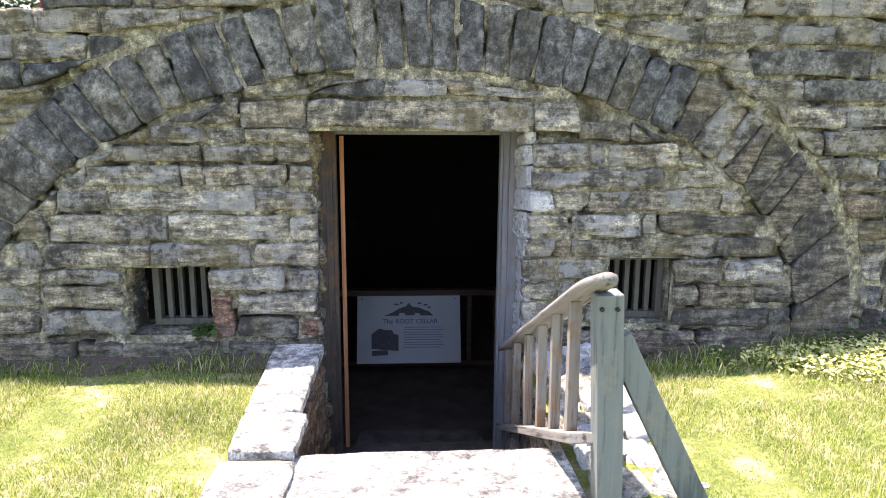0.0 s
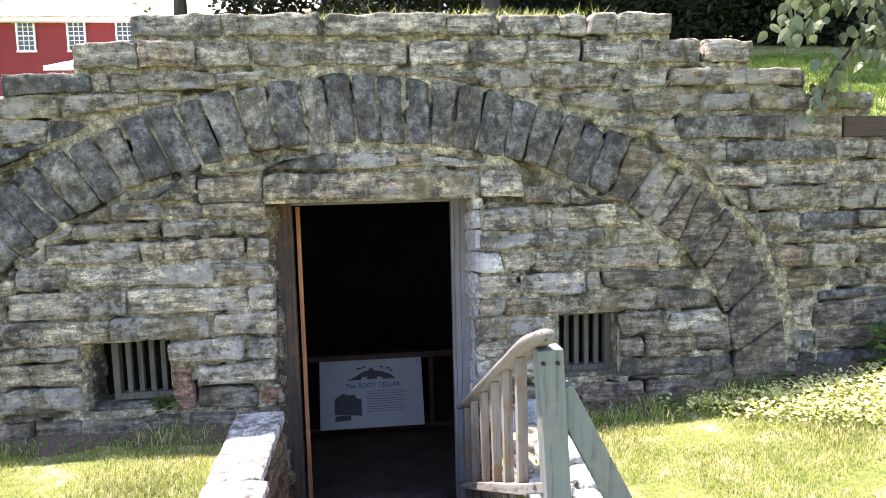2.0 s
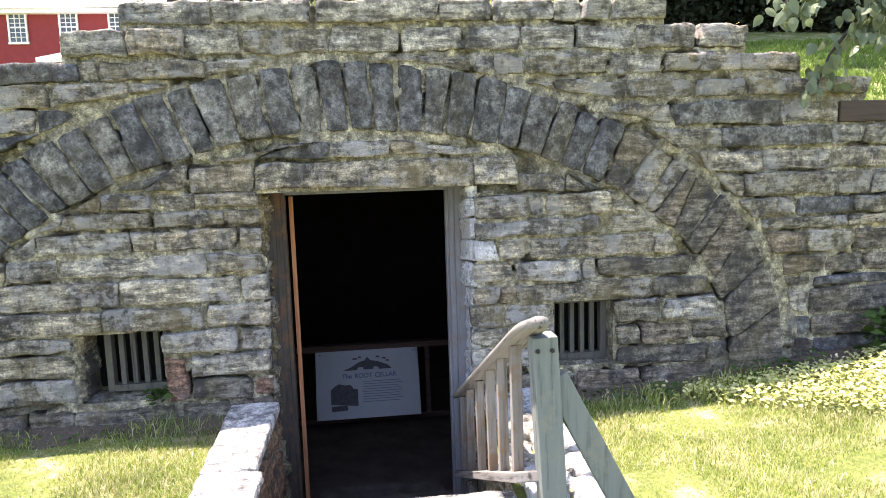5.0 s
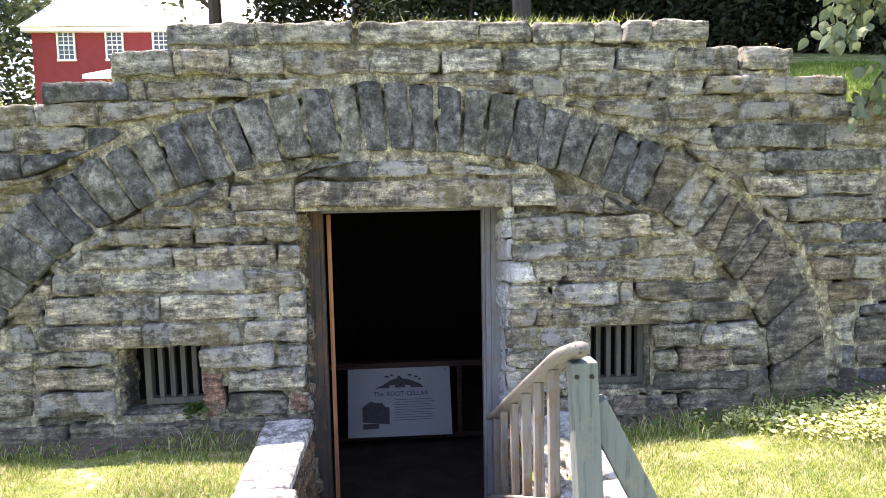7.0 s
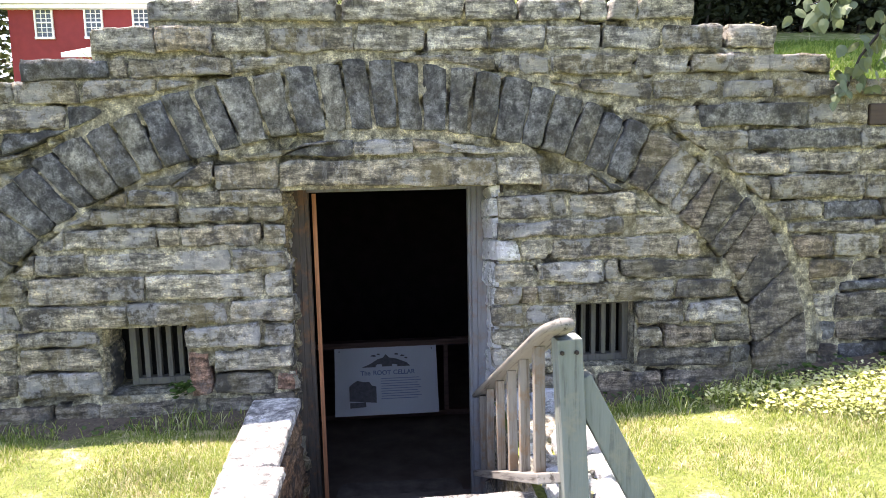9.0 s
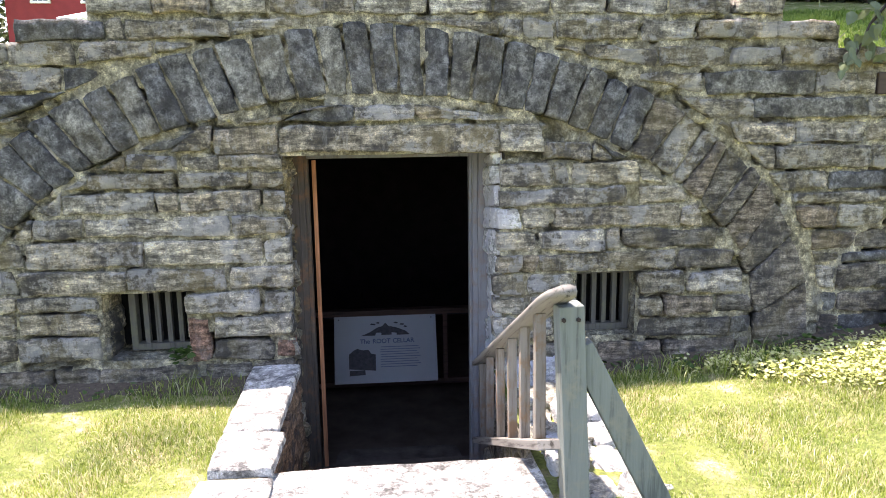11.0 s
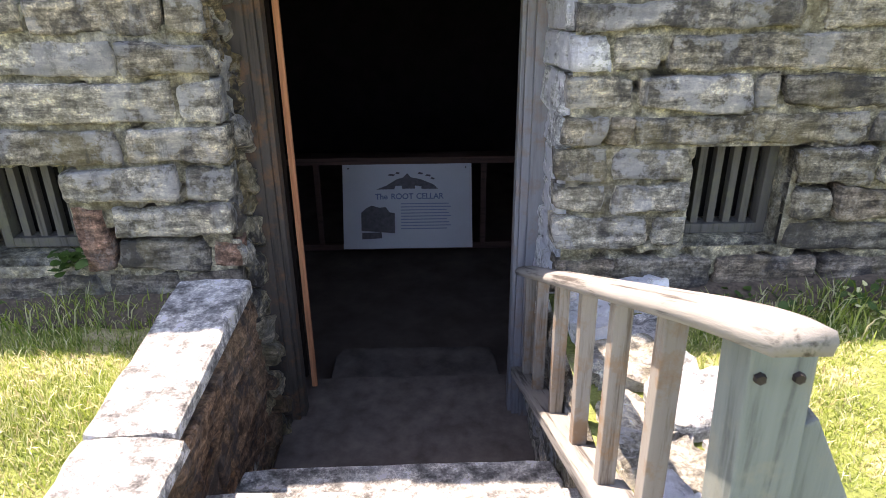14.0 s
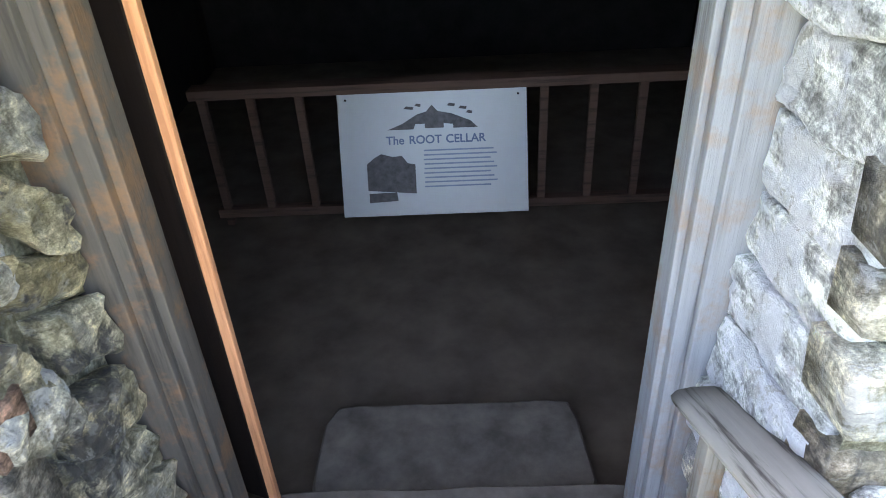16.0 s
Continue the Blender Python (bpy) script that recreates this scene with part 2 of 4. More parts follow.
# ---- mesh helpers ----
def link_mesh(name, bm, material, parent=None, label="", smooth=False):
    me = bpy.data.meshes.new(name)
    bm.normal_update()
    bm.to_mesh(me)
    bm.free()
    me.materials.append(material)
    if smooth:
        for f in me.polygons:
            f.use_smooth = True
    ob = new(name, me)
    if parent:
        ob.parent = parent
    if label:
        ob["label"] = label
    return ob


def part(name, bm, material, parent, label="", smooth=False):
    return link_mesh(name, bm, material, parent, label, smooth)


def raw(name, verts, faces, material, parent=None, smooth=False, label=""):
    me = bpy.data.meshes.new(name)
    me.from_pydata(verts, [], faces)
    me.materials.append(material)
    if smooth:
        for f in me.polygons:
            f.use_smooth = True
    ob = new(name, me)
    if parent:
        ob.parent = parent
    if label:
        ob["label"] = label
    return ob


def box(x0, x1, y0, y1, z0, z1, bevel=0.004, bm=None, m=None):
    """A box with softened edges."""
    b2 = bmesh.new()
    bmesh.ops.create_cube(b2, size=1.0)
    bmesh.ops.transform(b2, matrix=Matrix.Translation(((x0 + x1) / 2, (y0 + y1) / 2, (z0 + z1) / 2)) @ Matrix.Diagonal((x1 - x0, y1 - y0, z1 - z0, 1)), verts=b2.verts)
    if bevel:
        bmesh.ops.bevel(b2, geom=b2.edges[:], offset=bevel, segments=2, profile=0.6, affect='EDGES')
    if m:
        bmesh.ops.transform(b2, matrix=m, verts=b2.verts)
    if bm is None:
        return b2
    tmp = bpy.data.meshes.new("t")
    b2.to_mesh(tmp)
    b2.free()
    bm.from_mesh(tmp)
    bpy.data.meshes.remove(tmp)
    return bm


def beam(a, b, w, h, bevel=0.004, up=(0, 0, 1), cuts=0, rough=0.0):
    """A board from a to b, w wide and h high."""
    a, b = Vector(a), Vector(b)
    d = (b - a)
    y = d.normalized()
    x = y.cross(Vector(up)).normalized()
    z = x.cross(y)
    m = Matrix((x, y, z)).transposed().to_4x4()
    m.translation = (a + b) / 2
    b2 = box(-w / 2, w / 2, -d.length / 2, d.length / 2, -h / 2, h / 2, bevel)
    bmesh.ops.transform(b2, matrix=m, verts=b2.verts)
    return b2


def stone(parent, quad, plane, material, proud=0.03, deep=0.07, name="stone", cell=0.024, rough=0.012, corner=0.009, label="", arris=0.008):
    """A rough block: quad of four (u, v) corners from lower left anticlockwise; plane maps (u, v, out) to the world."""
    seed = Vector((random.uniform(-90, 90), random.uniform(-90, 90), random.uniform(-90, 90)))
    q = [Vector(c) for c in quad]
    w = ((q[1] - q[0]).length + (q[2] - q[3]).length) / 2
    h = ((q[3] - q[0]).length + (q[2] - q[1]).length) / 2
    nu, nv = max(5, min(26, int(w / cell) + 3)), max(5, min(12, int(h / cell) + 3))
    bev_u, bev_v = min(0.2, arris / max(w, 0.01)), min(0.25, arris / max(h, 0.01))

    def spread(k, m, bev):
        """Even rows, with one close to each edge for a crisp worn arris."""
        return 0.0 if k == 0 else 1.0 if k == m else bev + (1 - 2 * bev) * (k - 1) / (m - 2)
    tilt_u, tilt_v = random.uniform(-0.008, 0.008), random.uniform(-0.007, 0.007)
    lift = proud * random.uniform(0.55, 1.3)
    mid = (q[0] + q[1] + q[2] + q[3]) / 4
    vs, fs = [], []
    for j in range(nv + 1):
        for i in range(nu + 1):
            s, t = spread(i, nu, bev_u), spread(j, nv, bev_v)
            c = q[0] * (1 - s) * (1 - t) + q[1] * s * (1 - t) + q[2] * s * t + q[3] * (1 - s) * t
            edge = i in (0, nu) or j in (0, nv)
            p = Vector((c.x, c.y, 0)) * 9.0 + seed
            jx = noise.noise(p) * rough * 1.3 + noise.noise(p * 4) * rough * 0.45
            jy = noise.noise(p + Vector((31, 7, 3))) * rough * 1.3 + noise.noise(p * 4 + Vector((3, 17, 5))) * rough * 0.45
            if i in (0, 1, nu - 1, nu) and j in (0, 1, nv - 1, nv):
                pull = min(corner * (0.35 + 0.75 * abs(noise.noise(Vector((i > 1, j > 1, 0)) * 7.3 + seed))), 0.3 * min(w, h))
                dv = (mid - c).normalized() * pull
                jx, jy = jx + dv.x, jy + dv.y
            out = lift + (s - 0.5) * tilt_u * 2 + (t - 0.5) * tilt_v * 2 + noise.noise(p * 1.2) * rough * 0.6 + noise.noise(Vector((p.x * 1.5, p.y * 5, p.z))) * rough * 0.7 + noise.noise(p * 4.5) * rough * 0.45
            if edge:
                out -= 0.004 + 0.1 * lift + 0.006 * max(0.0, noise.noise(p * 3))
            vs.append(plane(c.x + jx, c.y + jy, out))
    ring = [i for i in range(nu + 1)] + [j * (nu + 1) + nu for j in range(1, nv + 1)] + [nv * (nu + 1) + i for i in range(nu - 1, -1, -1)] + [j * (nu + 1) for j in range(nv - 1, 0, -1)]
    for j in range(nv):
        for i in range(nu):
            a = j * (nu + 1) + i
            fs.append((a, a + 1, a + nu + 2, a + nu + 1))
    base = len(vs)
    for k in ring:
        i, j = k % (nu + 1), k // (nu + 1)
        s, t = spread(i, nu, bev_u), spread(j, nv, bev_v)
        c = q[0] * (1 - s) * (1 - t) + q[1] * s * (1 - t) + q[2] * s * t + q[3] * (1 - s) * t
        vs.append(plane(c.x, c.y, -deep))
    L = len(ring)
    for k in range(L):
        fs.append((ring[k], base + k, base + (k + 1) % L, ring[(k + 1) % L]))
    fs.append(tuple(base + k for k in range(L - 1, -1, -1)))
    return raw(name, vs, fs, material, parent, plane is front, label)


def front(u, v, o):
    return (u, -o, v)


# ---- the ground ----
def ground_z(x, y):
    """Lawn before the wall, a bank behind it that rises to the woods."""
    if y < 0.3:
        z = -0.30 + 0.045 * max(0.0, x - 0.9) + 0.012 * noise.noise(Vector((x * 1.3, y * 1.3, 0)))
        z += 0.10 * max(0, min(1, (x - 1.9) / 1.2)) * max(0, min(1, (y + 1.6) / 1.2))
        return z
    k = max(0.0, min(1.0, (x + 2.5) / 4.5))
    k = k * k * (3 - 2 * k)
    top = 1.36 + 0.38 * max(0, min(1, (x + 1.9) / 0.9)) - 0.60 * max(0, min(1, (x - 1.4) / 1.5))
    far = min(y, 45.0) - 0.3
    return top + far * (0.045 + 0.165 * k) + 0.05 * noise.noise(Vector((x * 0.4, y * 0.4, 3)))


def lines(stops):
    out = []
    for a, b, s in stops:
        n = max(1, round((b - a) / s))
        out += [a + (b - a) * k / n for k in range(n)]
    return out + [stops[-1][1]]


gx = lines([(-900, -60, 210), (-60, -6, 6), (-6, -0.74, 0.4), (-0.74, -0.66, 0.08), (-0.66, -0.5, 0.08), (-0.5, 0.5, 0.25), (0.5, 0.62, 0.06), (0.62, 6, 0.25), (6, 60, 6), (60, 900, 210)])
gy = lines([(-900, -30, 200), (-30, -5, 2.5), (-5, -2.2, 0.2), (-2.2, -1.06, 0.15), (-1.06, 0.29, 0.15), (0.29, 0.31, 0.02), (0.31, 6, 0.5), (6, 46, 2.5), (46, 900, 120)])
gv = [(x, y, ground_z(x, y)) for y in gy for x in gx]
gf = []
for j in range(len(gy) - 1):
    for i in range(len(gx) - 1):
        cx, cy = (gx[i] + gx[i + 1]) / 2, (gy[j] + gy[j + 1]) / 2
        if (-0.5 < cx < 0.5 and -2.2 < cy < 0.32) or (-0.58 < cx < 0 and -1.66 < cy < 0.32):
            continue
        if -0.66 < cx < 0.62 and 0.0 < cy < 0.32:
            continue
        a = j * len(gx) + i
        gf.append((a, a + 1, a + len(gx) + 1, a + len(gx)))
ground = tagged(raw("ground", gv, gf, SOIL, None, True), "patchy sunlit lawn and grassy bank behind the wall", "ground", kind="structure")

# ---- the front wall ----
ARCH_X, ARCH_Z, IN_A, IN_B, OUT_A, OUT_B = -0.10, -0.10, 2.05, 1.23, 2.41, 1.59
STEPS = ((-1.75, 1.425), (-1.43, 1.53), (-1.15, 1.665), (1.55, 1.795), (2.00, 1.655), (2.31, 1.512), (2.70, 1.385), (9.0, 1.25))


def wall_top(x):
    return next(z for e, z in STEPS if x < e)


def in_open(x, z):
    return (-0.60 < x < 0.57 and z < 0.865) or (-1.49 < x < -1.07 and -0.165 < z < 0.19) or (0.95 < x < 1.28 and -0.13 < z < 0.225)


def cell_wall(name, xs, zs, solid, y0, y1, material, parent=None):
    """A wall of cells between y0 and y1, open where solid() says no."""
    vs, fs, seen = [], [], {}

    def v(*p):
        if p not in seen:
            seen[p] = len(vs)
            vs.append(p)
        return seen[p]
    S = lambda i, k: 0 <= i < len(xs) - 1 and 0 <= k < len(zs) - 1 and solid((xs[i] + xs[i + 1]) / 2, (zs[k] + zs[k + 1]) / 2)
    for i in range(len(xs) - 1):
        for k in range(len(zs) - 1):
            if not S(i, k):
                continue
            a, b, c, d = xs[i], xs[i + 1], zs[k], zs[k + 1]
            fs.append((v(a, y0, c), v(b, y0, c), v(b, y0, d), v(a, y0, d)))
            fs.append((v(b, y1, c), v(a, y1, c), v(a, y1, d), v(b, y1, d)))
            if not S(i - 1, k):
                fs.append((v(a, y1, c), v(a, y0, c), v(a, y0, d), v(a, y1, d)))
            if not S(i + 1, k):
                fs.append((v(b, y0, c), v(b, y1, c), v(b, y1, d), v(b, y0, d)))
            if not S(i, k + 1):
                fs.append((v(a, y0, d), v(b, y0, d), v(b, y1, d), v(a, y1, d)))
            if not S(i, k - 1):
                fs.append((v(a, y1, c), v(b, y1, c), v(b, y0, c), v(a, y0, c)))
    return raw(name, vs, fs, material, parent)


wxs = sorted({-6.0, 6.0, -0.60, 0.57, -1.49, -1.07, 0.95, 1.28, -1.75, -1.43, -1.15, 1.55, 2.0, 2.31, 2.70})
wzs = sorted({-1.6, -0.165, 0.19, -0.13, 0.225, 0.865} | {z - 0.015 for _, z in STEPS})
wall = cell_wall("wall_front", wxs, wzs, lambda x, z: z < wall_top(x) - 0.01 and not in_open(x, z), 0.068, 0.42, MORTAR)
tagged(wall, "weathered grey limestone retaining wall with blind arch", "wall", kind="structure")


def mortar_face(x0, x1, z0, z1, cell):
    """Lumpy pointing, nearly flush with the stones, fallen out in places."""
    nx, nz = int((x1 - x0) / cell), int((z1 - z0) / cell)
    vs, fs = [], []
    for k in range(nz + 1):
        z = z0 + (z1 - z0) * k / nz
        for i in range(nx + 1):
            x = x0 + (x1 - x0) * i / nx
            lost = noise.noise(Vector((x * 3.2, z * 6.5, 4))) + 0.6 * noise.noise(Vector((x * 14, z * 22, 8)))
            y = 0.0 + 0.004 * noise.noise(Vector((x * 31, z * 31, 1))) + 0.06 * max(0.0, min(1.0, (lost - 0.21) * 5))
            vs.append((x, y, z))
    for k in range(nz):
        for i in range(nx):
            a = k * (nx + 1) + i
            x, z = x0 + (i + 0.5) * cell, z0 + (k + 0.5) * cell
            if z < wall_top(x) - 0.03 and ((in_open(x, z) and z < 0.83 and (-0.60 < x < -0.568 or 0.532 < x < 0.57)) or not in_open(x, z)):
                fs.append((a, a + 1, a + nx + 2, a + nx + 1))
    return raw("pointing", vs, fs, MORTAR, wall, True)


mortar_face(-3.2, 4.3, -0.4, 1.8, 0.0125)


def ell_x(z, a, b):
    return a * math.sqrt(max(0.0, 1 - ((z - ARCH_Z) / b) ** 2))


def ell_z(x, a, b):
    return ARCH_Z + b * math.sqrt(max(0.0, 1 - ((x - ARCH_X) / a) ** 2))


def clip_under(x, z):
    lim = ell_x(z, IN_A - 0.02, IN_B - 0.015)
    return (max(ARCH_X - lim, min(ARCH_X + lim, x)), z)


def clip_over(x, z):
    return (x, max(z, ell_z(x, OUT_A + 0.015, OUT_B + 0.012)))


def clip_side(x, z):
    return (max(x, ARCH_X + ell_x(z, OUT_A + 0.02, OUT_B + 0.012)), z)


def pick(x, z):
    r = random.random()
    if z > 1.5 and r < 0.55:
        return TOPSTONE
    if 0.5 < x < 1.0 and z < 0.7 and r < 0.75:
        return WHITEWASH if r < 0.25 and x < 0.62 else LIMESTONE
    if abs(x + 0.85) < 0.5 and -0.02 < z < 0.52 and r < 0.7:
        return LIMESTONE
    if x < -1.2 and z > 0.85:
        return DARKSTONE if r < 0.5 else SHADEBROWN if r < 0.65 else STONE
    if r < 0.10:
        return LIMESTONE
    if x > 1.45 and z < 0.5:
        return SHADEBROWN if r < 0.8 else DARKSTONE
    return DARKSTONE if r < 0.25 else STONE


def course(z0, z1, joints, clip=None, mat=None, gap=0.0075):
    drift = 0.0
    for a, b in zip(joints, joints[1:]):
        t0, t1 = random.uniform(-0.007, 0.007), random.uniform(-0.007, 0.007)
        lean = random.uniform(-0.012, 0.012)
        q = [(a + gap, z0 + gap + t0), (b - gap, z0 + gap - t0), (b - gap + lean, z1 - gap + t1), (a + gap + lean, z1 - gap - t1)]
        if clip:
            q = [clip(*c) for c in q]
        w = min(q[1][0] - q[0][0], q[2][0] - q[3][0])
        wm = max(q[1][0] - q[0][0], q[2][0] - q[3][0])
        h = max(q[3][1] - q[0][1], q[2][1] - q[1][1])
        if wm < 0.05 or h < 0.03:
            continue
        stone(wall, q, front, mat or pick((a + b) / 2, (z0 + z1) / 2), random.uniform(0.010, 0.034))


# courses above the arch, stepping down at both ends
course(1.678, 1.794, (-1.15, -0.72, -0.24, 0.38, 0.64, 0.96, 1.11, 1.26, 1.55), mat=TOPSTONE)
course(1.534, 1.665, (-1.43, -1.12, -0.85, -0.59, -0.17, 0.18, 0.50, 0.79, 1.08, 1.39, 1.73, 2.00))
course(1.412, 1.518, (-1.75, -1.34, -1.25, -0.76, -0.47, -0.13, -0.07, 0.27, 0.54, 0.65, 0.81, 1.25, 1.54, 1.84, 2.31), clip_over)
course(1.300, 1.417, (-2.75, -2.45, -2.12, -1.80, -1.48, -1.13, -0.95), clip_over)
course(1.280, 1.385, (0.81, 0.97, 1.35, 1.72, 2.00, 2.35, 2.70), clip_over)
course(1.179, 1.293, (-2.7, -2.29, -1.90, -1.57, -1.40), clip_over)
course(1.049, 1.175, (-2.8, -2.30, -1.88, -1.55), clip_over)
course(0.93, 1.045, (-2.85, -2.45, -2.15, -1.75), clip_over)
course(0.80, 0.925, (-2.8, -2.4, -1.95), clip_over)
course(0.66, 0.795, (-2.9, -2.5, -2.0), clip_over)
# the wing beside the arch
course(1.139, 1.265, (1.25, 1.60, 2.20, 2.53), clip_over)
course(1.011, 1.128, (1.45, 1.55, 1.87, 2.50, 2.69, 2.94), clip_side)
course(0.887, 1.004, (1.60, 1.73, 2.10, 2.51, 2.94), clip_side)
course(0.746, 0.880, (1.75, 2.0, 2.54, 2.75, 2.94), clip_side)
course(0.635, 0.742, (1.85, 1.96, 2.31, 2.65, 2.95), clip_side)
course(0.560, 0.630, (1.95, 2.11, 2.62, 2.95), clip_side)
course(0.424, 0.555, (2.0, 2.13, 2.38, 2.66, 2.96), clip_side)
course(0.306, 0.418, (2.05, 2.23, 2.49, 2.73, 2.96), clip_side)
course(0.235, 0.303, (2.08, 2.42, 2.97), clip_side)
course(0.083, 0.230, (2.10, 2.39, 2.63, 2.97), clip_side)
course(-0.046, 0.076, (2.1, 2.41, 2.98), clip_side)
course(-0.208, -0.052, (2.1, 2.43, 2.98), clip_side)
for zz in (1.06, 0.93, 0.80, 0.67, 0.54, 0.41, 0.28, 0.15, 0.02, -0.11):
    course(zz, zz + 0.125, (3.02, 3.3 + 0.1 * random.random(), 3.75, 4.2), mat=SHADEBROWN)
# infill left of the door
course(0.888, 1.018, (-1.25, -1.10, -0.90), clip_under)
course(0.800, 0.880, (-1.50, -1.31, -1.05, -0.86, -0.55), clip_under)
course(0.708, 0.794, (-1.72, -1.50, -1.08, -0.72, -0.55), clip_under)
course(0.585, 0.700, (-1.80, -1.63, -1.18, -1.07, -0.67, -0.55), clip_under)
course(0.468, 0.578, (-1.9, -1.78, -1.54, -0.82, -0.54), clip_under)
course(0.322, 0.460, (-2.0, -1.83, -1.26, -0.67, -0.53), clip_under)
course(0.193, 0.316, (-2.0, -1.87, -1.35, -0.86, -0.53), clip_under)
course(0.106, 0.190, (-2.2, -1.89, -1.49), clip_under)
course(-0.018, 0.100, (-2.2, -1.90, -1.50), clip_under)
course(-0.152, -0.024, (-2.2, -1.91, -1.49), clip_under)
course(0.064, 0.188, (-1.07, -0.69, -0.53), clip_under, LIMESTONE)
course(-0.060, 0.060, (-0.95, -0.54), clip_under)
course(-0.187, 0.058, (-1.07, -0.95), clip_under, REDSTONE)
course(-0.187, -0.066, (-0.95, -0.64), clip_under, SHADEBROWN)
course(-0.180, -0.070, (-0.64, -0.535), clip_under, REDSTONE)
course(-0.335, -0.192, (-2.25, -1.76, -1.52, -1.02, -0.76, -0.54), clip_under, SHADEBROWN)
# infill right of the door
course(0.819, 0.920, (0.76, 1.01, 1.14, 1.3), clip_under)
course(0.685, 0.812, (0.53, 0.82, 0.90, 1.29, 1.42), clip_under)
course(0.585, 0.678, (0.53, 1.21, 1.27, 1.54), clip_under)
course(0.460, 0.578, (0.52, 0.65, 0.81, 1.50, 1.64), clip_under)
course(0.342, 0.455, (0.51, 0.74, 1.10, 1.19, 1.72), clip_under)
course(0.229, 0.336, (0.51, 0.65, 0.74, 1.49, 1.80), clip_under)
course(0.112, 0.224, (0.50, 0.68, 0.94), clip_under)
course(0.090, 0.222, (1.29, 1.55, 1.86), clip_under)
course(0.002, 0.108, (0.50, 0.68, 0.94), clip_under)
course(-0.032, 0.082, (1.29, 1.43, 1.72, 2.06), clip_under)
course(-0.122, -0.003, (0.50, 0.83, 0.95), clip_under)
course(-0.155, -0.038, (1.29, 1.81, 2.2), clip_under)
course(-0.30, -0.162, (0.50, 0.72, 1.06, 1.43, 1.84, 2.23), clip_under, SHADEBROWN)
# the long lintel and the thin course on it
course(0.862, 1.012, (-0.89, -0.57), clip_under)
course(0.866, 1.014, (-0.57, 0.53), clip_under, STONE)
course(0.862, 1.008, (0.53, 0.77), clip_under)
course(1.024, 1.112, (-0.76, -0.55, -0.20, 0.12, 0.40, 0.70), clip_under)

# ---- the arch ring ----
arch_bm = bmesh.new()
prev = None
for k in range(49):
    th = radians(-4 + 188 * k / 48)
    c, s = math.cos(th), math.sin(th)
    row = [arch_bm.verts.new((ARCH_X + a * c, y, ARCH_Z + b * s)) for a, b, y in ((IN_A, IN_B, 0.062), (OUT_A, OUT_B, 0.062), (OUT_A, OUT_B, 0.10), (IN_A, IN_B, 0.10))]
    if prev:
        for q in range(4):
            arch_bm.faces.new((prev[q], row[q], row[(q + 1) % 4], prev[(q + 1) % 4]))
    prev = row
arch = tagged(link_mesh("arch_ring", arch_bm, MORTAR), "blind arch of dark upright limestone voussoirs", "arch", kind="structure")
# joints of the ring: degrees at the inner and the outer end
RING = ((182, 182), (172, 173), (163, 164), (156, 155.5), (149.7, 148.4), (142.7, 142.2), (139, 137.4), (134.5, 134), (131.2, 130.6), (127, 125.9), (123, 122.2), (119.5, 118.3),
        (115.6, 115.1), (111.5, 111.5), (108, 108.4), (104.1, 104.3), (100.2, 100.4), (95.9, 96.6), (93, 93.4), (89.5, 90.3), (86.3, 87.4), (82.9, 84.1),
        (79.6, 80.5), (76.5, 77.1), (72.6, 73.7), (68.6, 69.8), (65.5, 66.7), (61.8, 62.7), (58.4, 59.5), (54.4, 56.6), (50.2, 52.7), (46.8, 47.6),
        (41.5, 43.8), (38.7, 40.9), (33.9, 39.3), (30, 34.1), (25.7, 31.1), (19.2, 26.2), (13, 19), (3, 9), (-7, -4))


def ring_at(deg, r):
    t = radians(deg)
    return (ARCH_X + (IN_A + (OUT_A - IN_A) * r) * math.cos(t), ARCH_Z + (IN_B + (OUT_B - IN_B) * r) * math.sin(t))


for (i0, o0), (i1, o1) in zip(RING, RING[1:]):
    crown = max(0.0, math.sin(radians((i0 + i1) / 2))) ** 8
    lo = 0.03 + 0.06 * crown + random.uniform(-0.03, 0.02)
    hi = 0.88 + 0.12 * crown + random.uniform(-0.03, 0.03)
    g = random.uniform(0.14, 0.27)
    q = [ring_at(i0 - g, lo), ring_at(i1 + g, lo), ring_at(o1 + g, hi), ring_at(o0 - g, hi + random.uniform(-0.03, 0.03))]
    m = DARKSTONE if i0 > 52 else SHADEBROWN if i0 < 40 or random.random() < 0.5 else STONE
    stone(arch, q, front, m, random.uniform(0.014, 0.028), 0.05, "voussoir", 0.028, 0.009, 0.010)

# jambs of the door passage, faced with stones
JZ = (-1.13, -0.98, -0.86, -0.72, -0.60, -0.47, -0.33, -0.19, -0.06, 0.06, 0.19, 0.32, 0.46, 0.58, 0.70, 0.80, 0.865)
for z0, z1 in zip(JZ, JZ[1:]):
    mr = WHITEWASH if z0 > -0.5 else LIMESTONE
    stone(wall, [(0.025, z0 + 0.004), (0.345, z0 - 0.03), (0.345, z1 - 0.037), (0.025, z1 - 0.004)], lambda u, v, o: (0.532 - o, u, v), mr, random.uniform(0.014, 0.036), 0.02, rough=0.010, cell=0.028)
